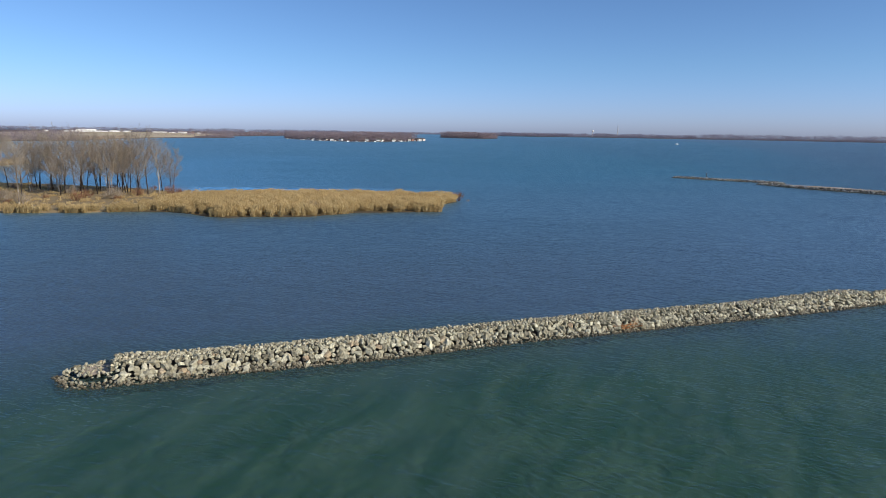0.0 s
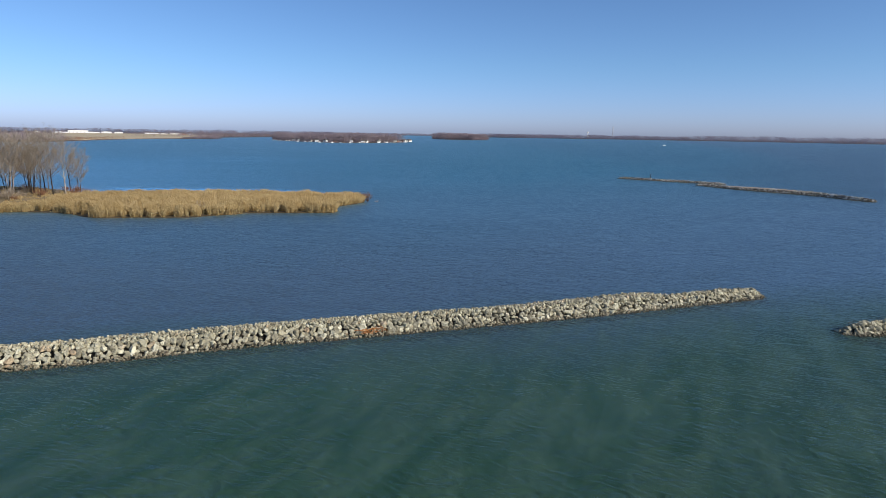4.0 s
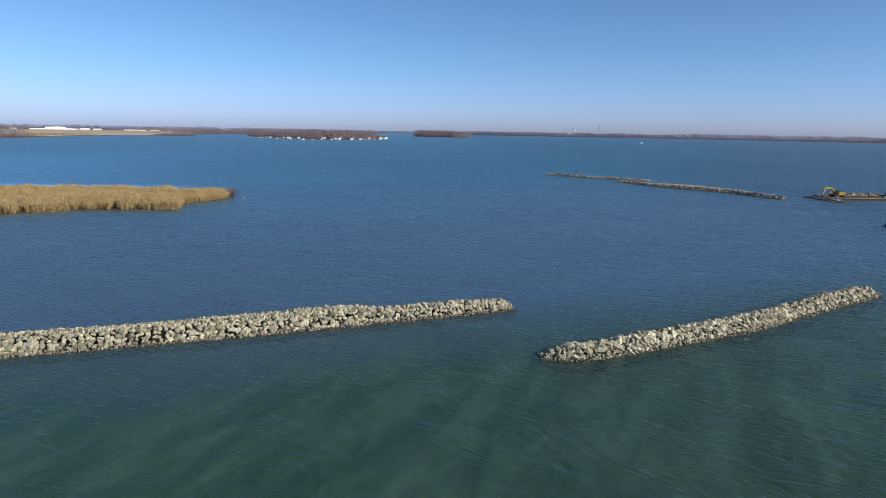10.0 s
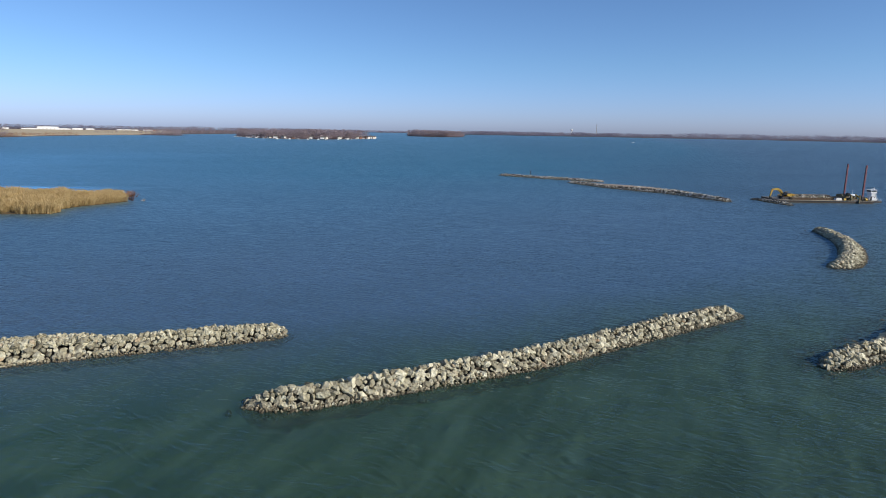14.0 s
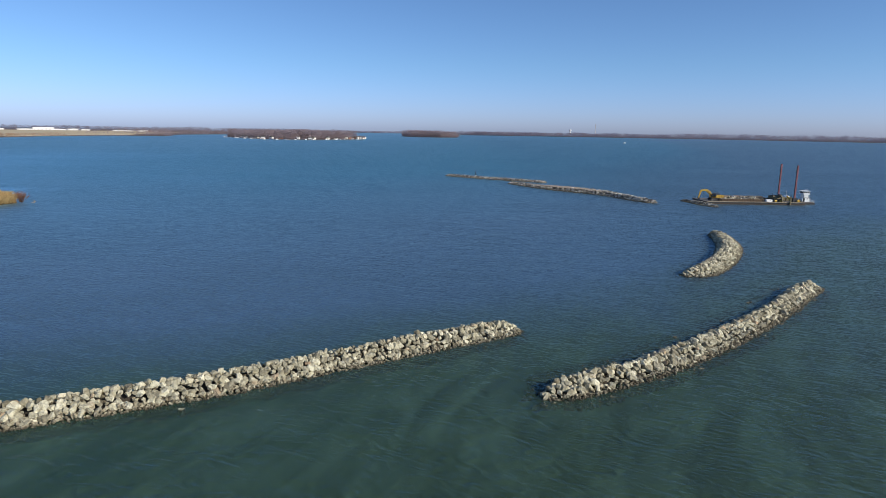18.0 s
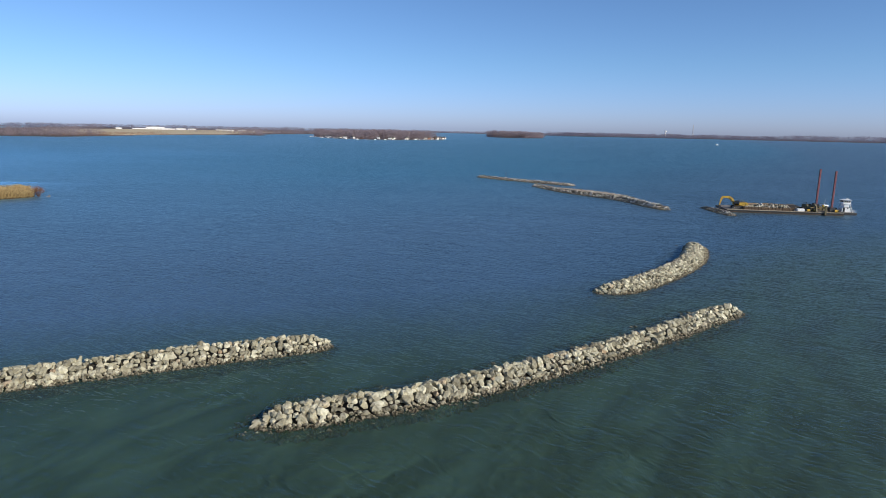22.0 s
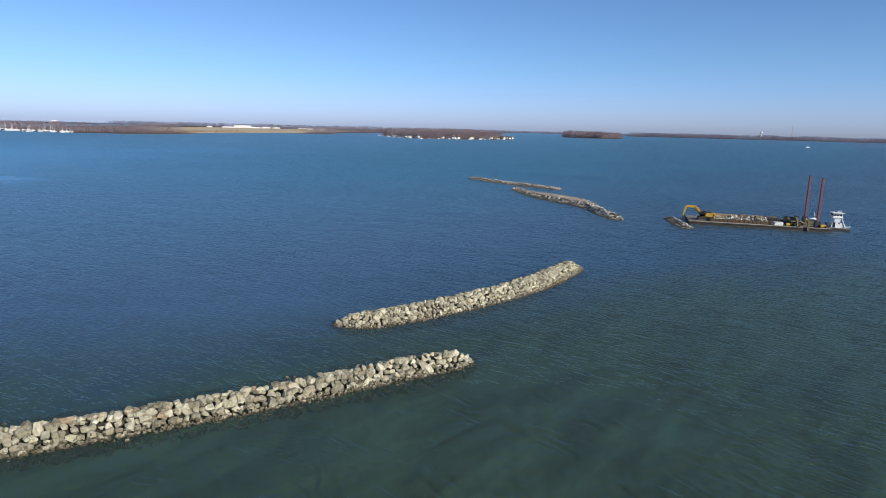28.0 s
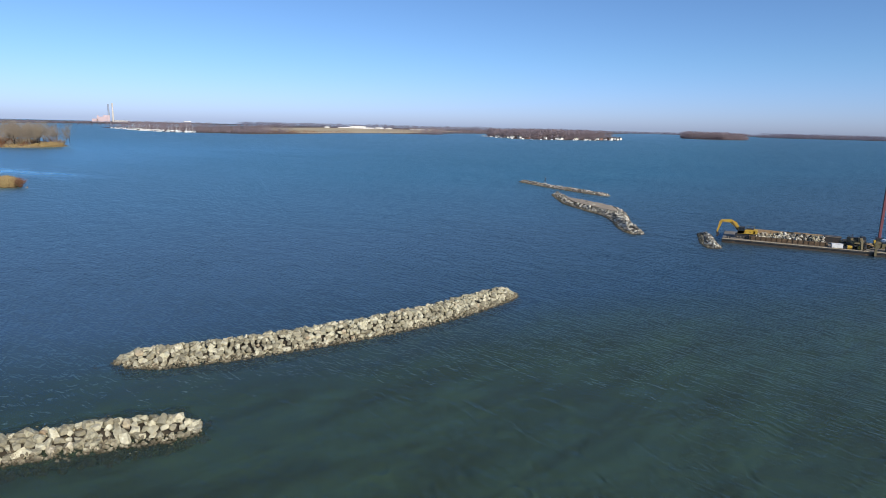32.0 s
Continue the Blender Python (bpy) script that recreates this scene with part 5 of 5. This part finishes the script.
bmesh.ops.transform(bm, matrix=pose(0, 0, 38) @ Matrix.Diagonal((1, 1, 0.75, 1)), verts=bm.verts)
part("tank", bm, WHITEPAINT, tower)
boat(637, 1715, 8, 9, "small white motor boat out on the open lake", "boats on the lake")

# ---- navigation post ----
nav = empty("navigation_post", 170.5, 404.5, 1.0, 0, "slim dark navigation post with a light, on the far breakwater", "navigation post")
part("footing", boxes(((0, 0, 0.2), (1.3, 1.3, 0.5)), bevel=0.08), CONCRETE, nav)
part("pole", rods(((0, 0, 0.3), (0, 0, 3.0), 0.16), sides=10), BLACKSTEEL, nav)
part("daymark", boxes(((0, -0.1, 1.5), (0.5, 0.06, 0.5))), BLACKSTEEL, nav)
part("lamp", rods(((0, 0, 3.0), (0, 0, 3.25), 0.12), sides=10), WHITEPAINT, nav)
part("cage", rods(((0.3, 0, 2.8), (0.3, 0, 3.3), 0.03), ((-0.3, 0, 2.8), (-0.3, 0, 3.3), 0.03), ((-0.3, 0, 2.8), (0.3, 0, 2.8), 0.03), sides=5), BLACKSTEEL, nav)

# ---- work barge ----
BX, BY, DECK = 254.3, 285.5, 0.95
barge = empty("work_barge", BX, BY, 0, 0, "long rusty flat deck barge with a planked rock bin", "barge")
bm = bmesh.new()
slab(bm, [(0.0, DECK - 0.05), (38.4, DECK - 0.05), (38.4, -1.0), (2.2, -1.0), (0.0, 0.25)], 0, 14.5)
part("hull", bm, HULLSTEEL, barge, "black rust-streaked steel hull")
part("deck", boxes(((19.2, 7.25, DECK - 0.02), (38.3, 14.4, 0.1))), DECKSTEEL, barge, "rusty brown deck plate")
part("deck_edge", boxes(((19.2, 0.1, DECK + 0.1), (38.4, 0.2, 0.14)), ((19.2, 0.55, DECK + 0.06), (38.0, 0.6, 0.05))), TANSTEEL, barge, "pale worn deck margin along the hull side")
part("rubbing_strake", boxes(((19.2, -0.08, DECK - 0.16), (38.6, 0.18, 0.24)), ((19.2, 14.58, DECK - 0.16), (38.6, 0.18, 0.24))), BLACKSTEEL, barge, "black steel rubbing strake")
# rock bin
part("bin_wall", boxes(((14.6, 2.2, DECK + 0.5), (16.8, 0.16, 0.95))), RUSTPLATE, barge, "rust-brown ribbed steel bin wall")
for i in range(15):
    part("rib", boxes(((6.6 + i * 1.15, 2.06, DECK + 0.5), (0.14, 0.14, 0.95))), RUSTPLATE, barge)
for i in range(6):
    part("plank", boxes(((8.0 + i * 3.35, 13.6, DECK + 0.62 + 0.02 * (i % 2)), (3.3, 0.14, 1.25 - 0.06 * (i % 3)))), TIMBER, barge, "weathered timber bin board")
for i in range(3):
    part("plank", boxes(((6.2, 4.2 + i * 3.6, DECK + 0.5), (0.14, 3.5, 0.95))), TIMBER, barge, "weathered timber bin board")
part("bin_floor", boxes(((15, 8, DECK + 0.08), (16.4, 11, 0.1))), GRAVEL, barge, "gravel-strewn bin floor")
part("bollard", rods(((1.2, 1.0, DECK), (1.2, 1.0, DECK + 0.6), 0.16), ((1.8, 1.0, DECK), (1.8, 1.0, DECK + 0.6), 0.16)), BLACKSTEEL, barge)
part("bollard", rods(((37.2, 1.0, DECK), (37.2, 1.0, DECK + 0.6), 0.16), ((37.8, 1.0, DECK), (37.8, 1.0, DECK + 0.6), 0.16)), BLACKSTEEL, barge)
for x, y in ((34.7, 13.4), (35.3, 2.6)):
    sp = empty("spud", BX + x, BY + y, 0, 0, "tall faded red square steel spud standing through the barge", "spud", "barge spuds")
    part("column", boxes(((0, 0, 5.6), (0.58, 0.58, 19.4)), bevel=0.05), REDPAINT, sp)
    part("guide_collar", boxes(((0, 0, DECK + 0.9), (1.5, 1.5, 1.6)), bevel=0.06), BLACKSTEEL, sp)
    part("rack", boxes(((-0.32, 0, 6), (0.08, 0.2, 18.6))), BLACKSTEEL, sp)
# rock load
rr = random.Random(91)
load = empty("rock_load", BX + 14, BY + 7, DECK + 0.13, 0, "heap of pale limestone blocks loaded on the barge", "rocks")
for i in range(340):
    x, y = rr.uniform(7.6, 22.6), rr.uniform(3.0, 12.6)
    full = 1.0 if x > 12.2 else 0.3
    if full < 1 and rr.random() < 0.5:
        continue
    ob = new("stone", stone_mesh(rr.randrange(18), LIMESTONE if rr.random() < 0.3 else GREYSTONE))
    ob.parent = load
    sc = rr.uniform(0.4, 0.95)
    ob.matrix_basis = Matrix.Translation((x - 14, y - 7, rr.uniform(0.1, 1.15 * full * (1 - abs(y - 7.8) / 12)) + 0.1)) @ Euler((rr.uniform(0, 6), rr.uniform(0, 6), rr.uniform(0, 6))).to_matrix().to_4x4() @ Matrix.Scale(sc, 4)


def track(t, y, l=4.6, h=1.0, w=0.65):
    bm = bmesh.new()
    pts = [(-l / 2, h * 0.35), (-l / 2 + 0.35, 0), (l / 2 - 0.35, 0), (l / 2, h * 0.35), (l / 2, h * 0.7), (l / 2 - 0.35, h), (-l / 2 + 0.35, h), (-l / 2, h * 0.7)]
    slab(bm, pts, y - w / 2, y + w / 2)
    tr = part("track", bm, BLACKSTEEL, t, "muddy black crawler track")
    for i in range(9):
        part("shoe", boxes(((-l / 2 + 0.5 + i * (l - 1) / 8, y, h + 0.03), (0.3, w + 0.06, 0.08))), BLACKSTEEL, tr)
    for i in range(5):
        part("roller", rods(((-l / 2 + 0.7 + i * 0.8, y - w / 2 - 0.04, 0.32), (-l / 2 + 0.7 + i * 0.8, y + w / 2 + 0.04, 0.32), 0.2)), DECKSTEEL, tr)


def excavator(x, y, z, rz, yellow, label, boom, stick, bucket):
    """A crawler excavator that reaches along its own -x. boom: outline in x and z; stick: from, to; bucket: place and tilt."""
    t = empty("excavator", x, y, z, rz, label, "excavator")
    t.scale = (0.92, 0.92, 0.92)
    track(t, -1.35)
    track(t, 1.35)
    part("chassis", boxes(((0, 0, 0.7), (2.4, 2.2, 0.6)), bevel=0.06), BLACKSTEEL, t)
    part("slew_ring", rods(((0, 0, 1.0), (0, 0, 1.25), 0.75), sides=16), BLACKSTEEL, t)
    bm = bmesh.new()
    slab(bm, [(-1.7, 1.25), (2.6, 1.25), (2.6, 1.9), (2.3, 2.35), (0.3, 2.35), (-0.2, 1.95), (-1.7, 1.95)], -1.45, 1.45)
    part("body", bm, yellow, t)
    bm = bmesh.new()
    slab(bm, [(2.2, 1.3), (3.1, 1.35), (3.25, 1.7), (3.15, 2.35), (2.2, 2.4)], -1.45, 1.45)
    part("counterweight", bm, yellow, t)
    bm = bmesh.new()
    slab(bm, [(-1.75, 1.3), (0.0, 1.3), (0.0, 3.05), (-1.1, 3.05), (-1.7, 2.3)], -1.45, -0.5)
    cab = part("cab", bm, BLACKSTEEL, t, "black framed operator cab")
    part("window", boxes(((-0.75, -1.47, 2.4), (1.1, 0.05, 0.9))), GLASSDARK, cab)
    part("windscreen", boxes(((-1.43, -0.97, 2.65), (0.05, 0.8, 0.95), 32)), GLASSDARK, cab)
    part("cab_roof", boxes(((-0.55, -0.97, 3.1), (1.25, 1.0, 0.1)), bevel=0.03), BLACKSTEEL, cab)
    part("engine_cover", boxes(((1.3, 0.4, 2.45), (1.8, 1.8, 0.25)), bevel=0.06), BLACKSTEEL, t)
    part("exhaust", rods(((1.5, 0.8, 2.5), (1.5, 0.8, 3.3), 0.09)), BLACKSTEEL, t)
    part("handrail", rods(((0.4, 1.4, 2.35), (0.4, 1.4, 3.15), 0.03), ((2.4, 1.4, 2.35), (2.4, 1.4, 3.15), 0.03), ((0.4, 1.4, 3.15), (2.4, 1.4, 3.15), 0.03), sides=5), yellow, t)
    bm = bmesh.new()
    slab(bm, boom, -0.32, 0.32)
    part("boom", bm, yellow, t)
    (ax, az), (bx, bz) = stick
    bm = bmesh.new()
    dx, dz = bx - ax, bz - az
    l = math.hypot(dx, dz)
    nx, nz = -dz / l, dx / l
    slab(bm, [(ax - dx * 0.14 + nx * 0.18, az - dz * 0.14 + nz * 0.18), (ax + nx * 0.42, az + nz * 0.42), (bx + nx * 0.18, bz + nz * 0.18), (bx - nx * 0.15, bz - nz * 0.15), (ax - nx * 0.36, az - nz * 0.36)], -0.24, 0.24)
    part("stick", bm, yellow, t)
    kx, kz, tilt = bucket
    bm = bmesh.new()
    c, s = math.cos(radians(tilt)), math.sin(radians(tilt))
    slab(bm, [(kx + px * c - pz * s, kz + px * s + pz * c) for px, pz in ((-0.3, 0.2), (0.55, 0.1), (0.8, -0.5), (0.55, -1.1), (-0.1, -1.35), (0.2, -0.6))], -0.65, 0.65)
    part("bucket", bm, BLACKSTEEL, t, "dark worn steel bucket")
    mid = boom[len(boom) // 4]
    for yy in (-0.5, 0.5):
        part("ram", rods(((-1.4, yy, 1.5), (mid[0] + 0.2, yy, mid[1] - 0.5), 0.11)), BLACKSTEEL, t)
    part("ram", rods(((boom[1][0], 0, boom[1][1] + 0.25), (ax - dx * 0.1, 0, az - dz * 0.1), 0.1)), BLACKSTEEL, t)
    return t


excavator(BX + 4.9, BY + 5.0, DECK + 0.05, 0, YELLOW, "yellow crawler excavator with raised boom, working from the barge end",
          [(-0.8, 2.0), (-2.2, 3.95), (-3.6, 4.75), (-6.2, 4.5), (-6.3, 4.0), (-4.0, 3.85), (-3.0, 3.15), (-1.6, 1.6)], ((-6.2, 4.1), (-7.0, 1.0)), (-7.0, 0.9, -10))
excavator(BX + 29.0, BY + 4.2, DECK + 0.05, 100, OLIVE, "muddy dark excavator with folded arm on the barge",
          [(-0.9, 1.9), (-2.0, 2.9), (-2.8, 2.95), (-3.6, 2.3), (-3.4, 2.0), (-2.6, 2.4), (-1.5, 1.5)], ((-3.4, 2.2), (-4.2, 0.2)), (-4.2, 0.1, 0))
arm = empty("digging_arm", BX + 32.2, BY - 0.3, 0, 0, "yellow digging arm hanging over the barge side into the water", "digging arm")
bm = bmesh.new()
slab(bm, [(-0.3, 3.2), (0.15, 3.5), (0.35, 2.4), (0.3, 0.4), (0.0, -0.5), (-0.2, 0.4), (-0.15, 2.2)], -0.25, 0.25)
part("stick", bm, OLIVE, arm)
part("bucket", boxes(((0.05, 0, -0.2), (0.5, 0.9, 0.8)), bevel=0.1), BLACKSTEEL, arm)
part("linkage", boxes(((-0.1, 1.3, 2.9), (0.4, 2.8, 0.45), 0, 0, 18)), YELLOW, arm)
for i, (x, y) in enumerate(((27.4, 1.5), (29.4, 1.4), (36.4, 1.6), (37.2, 3.0))):
    d = empty("drum", BX + x, BY + y, DECK + 0.05, 0, "dull yellow steel drum lying on the barge deck", "drum", "drums on the barge")
    part("shell", rods(((-0.5, 0, 0.42), (0.5, 0, 0.42), 0.42), sides=14), YELLOW, d)
    part("rim", rods(((-0.54, 0, 0.42), (-0.47, 0, 0.42), 0.46), ((0.47, 0, 0.42), (0.54, 0, 0.42), 0.46), sides=14), OLIVE, d)
bx = empty("storage_box", BX + 24.9, BY + 1.9, DECK + 0.05, 0, "white painted steel storage box on the barge edge", "storage box")
part("body", boxes(((0, 0, 0.45), (2.3, 1.5, 0.85)), bevel=0.04), WHITEPAINT, bx)
part("lid", boxes(((0, 0, 0.92), (2.4, 1.6, 0.08)), bevel=0.03), WHITEPAINT, bx)
sk = empty("skip", BX + 24.6, BY + 11.0, DECK + 0.05, 0, "dark steel skip on the barge deck", "skip")
bm = bmesh.new()
slab(bm, [(-1.9, 1.3), (1.9, 1.3), (1.4, 0), (-1.4, 0)], -1.1, 1.1)
part("tub", bm, BLACKSTEEL, sk)
part("rim", boxes(((0, -1.12, 1.32), (3.9, 0.12, 0.14)), ((0, 1.12, 1.32), (3.9, 0.12, 0.14))), DECKSTEEL, sk)
wi = empty("winch", BX + 35.2, BY + 7.5, DECK + 0.05, 0, "dark deck winch with wire drum between the spuds", "winch")
part("frame", boxes(((0, -0.9, 0.6), (1.6, 0.15, 1.2)), ((0, 0.9, 0.6), (1.6, 0.15, 1.2)), ((0, 0, 0.1), (2.0, 2.2, 0.2))), OLIVE, wi)
part("wire_drum", rods(((0, -0.85, 0.8), (0, 0.85, 0.8), 0.5), sides=14), DECKSTEEL, wi)
part("engine_box", boxes(((-1.6, 0, 0.7), (1.3, 1.6, 1.4)), bevel=0.06), OLIVE, wi)
dk = empty("deck_skiff", BX + 36.2, BY + 10.6, DECK + 0.9, 20, "small white skiff stowed on the barge deck", "skiff")
part("hull", boxes(((0, 0, 0.5), (3.2, 1.3, 0.7)), bevel=0.2), WHITEPAINT, dk)
part("cradle", boxes(((-0.8, 0, -0.3), (0.2, 1.4, 1.2)), ((0.8, 0, -0.3), (0.2, 1.4, 1.2))), TIMBER, dk)
part("mast", rods(((0.2, 0, 0.8), (0.2, 0, 3.0), 0.05), sides=6), WHITEPAINT, dk)
for i in range(24):
    coil = empty("scrap_bundle", BX + rr.uniform(26.2, 32.5), BY + rr.uniform(5.5, 12.0), DECK + 0.03, rr.uniform(0, 180),
                 "muddy bundle of pipes and bars on the barge deck", "scrap", "deck clutter")
    for j in range(5):
        a, l, z = rr.uniform(0, 3.1), rr.uniform(0.5, 1.3), rr.uniform(0.15, 0.8)
        part("bar", rods(((-math.cos(a) * l, -math.sin(a) * l, z), (math.cos(a) * l, math.sin(a) * l, max(0.1, z + rr.uniform(-0.4, 0.4))), rr.uniform(0.07, 0.18)), sides=6),
             (OLIVE, BLACKSTEEL, TIMBER)[(i + j) % 3], coil)

# ---- push tug ----
tug = empty("push_tug", BX + 38.6, BY + 3.6, 0, 0, "white push tug with a tall wheelhouse, lashed to the barge end", "tug")
tug.scale = (0.92, 0.85, 0.84)
bm = bmesh.new()
slab(bm, [(0, 1.15), (6.2, 0.8), (6.2, 0.3), (5.7, -0.9), (0.6, -0.9), (0, -0.2)], 0, 4.6)
part("hull", bm, BLACKSTEEL, tug, "black steel hull")
part("deck", boxes(((3.1, 2.3, 1.02), (6.1, 4.5, 0.1), 3)), DECKSTEEL, tug)
bm = bmesh.new()
slab(bm, [(0.9, 1.1), (4.2, 1.1), (3.9, 2.7), (3.3, 3.0), (3.3, 4.7), (1.6, 4.7), (1.6, 3.0), (1.0, 2.7)], 0.7, 3.9)
tower_ob = part("deckhouse", bm, WHITEPAINT, tug)
part("door", boxes(((1.6, 0.68, 2.1), (0.7, 0.06, 1.8))), GLASSDARK, tower_ob)
part("porthole", rods(((3.0, 0.66, 2.6), (3.0, 0.72, 2.6), 0.24), sides=12), GLASSDARK, tower_ob)
part("stripe", boxes(((2.6, 0.69, 3.15), (2.6, 0.05, 0.12))), BLACKSTEEL, tower_ob)
wh = part("wheelhouse", boxes(((2.45, 2.3, 4.95), (2.6, 3.4, 0.5)), ((2.45, 2.3, 6.05), (2.6, 3.4, 0.25))), WHITEPAINT, tug)
for px in (-1.2, -0.4, 0.4, 1.2):
    for py in (-1.6, 1.6):
        part("mullion", boxes(((2.45 + px, 2.3 + py, 5.55), (0.14, 0.14, 0.8))), WHITEPAINT, wh)
part("window_band", boxes(((2.45, 2.3, 5.55), (2.4, 3.2, 0.75))), GLASSDARK, wh)
part("walkway", boxes(((2.45, 2.3, 4.66), (3.2, 4.0, 0.1))), WHITEPAINT, tug)
part("roof", boxes(((2.45, 2.3, 6.25), (3.4, 4.0, 0.14)), bevel=0.04), WHITEPAINT, wh)
part("searchlight", rods(((1.2, 1.2, 6.3), (1.2, 1.2, 6.75), 0.16)), WHITEPAINT, tug)
part("radar", boxes(((2.8, 2.3, 6.85), (0.2, 1.5, 0.14)), ((2.8, 2.3, 6.55), (0.16, 0.16, 0.5))), WHITEPAINT, tug)
part("mast", rods(((3.5, 2.3, 6.3), (3.5, 2.3, 7.4), 0.06)), WHITEPAINT, tug)
part("ladder", rods(((3.9, 1.4, 4.4), (5.3, 1.4, 0.9), 0.06), ((3.9, 2.1, 4.4), (5.3, 2.1, 0.9), 0.06), sides=5), WHITEPAINT, tug)
for i in range(6):
    x = 4.6 + i * 0.3
    part("stanchion", rods(((x, 0.15, 1.1), (x, 0.15, 2.0), 0.03), sides=5), WHITEPAINT, tug)
part("rail", rods(((4.6, 0.15, 2.0), (6.1, 0.15, 1.95), 0.03), ((4.6, 0.15, 1.55), (6.1, 0.15, 1.5), 0.03), sides=5), WHITEPAINT, tug)
part("push_knee", boxes(((-0.05, 1.2, 1.3), (0.4, 0.5, 2.4)), ((-0.05, 3.4, 1.3), (0.4, 0.5, 2.4))), BLACKSTEEL, tug)
# drift debris on the long breakwater
dr = empty("driftwood", 27.5, 88.4, 0.25, 20, "rust-brown tangle of drift branches caught on the stones", "driftwood")
bm = bmesh.new()
for i in range(40):
    a, l = rr.uniform(0, 6.28), rr.uniform(0.5, 1.5)
    x0, z0 = rr.uniform(-1.6, 1.6), rr.uniform(0.1, 0.7)
    rod(bm, (x0, rr.uniform(-0.3, 0.5), z0), (x0 + math.cos(a) * l, math.sin(a) * l * 0.6, z0 + rr.uniform(-0.2, 0.5)), 0.045, 4)
part("branches", bm, ORANGE, dr)
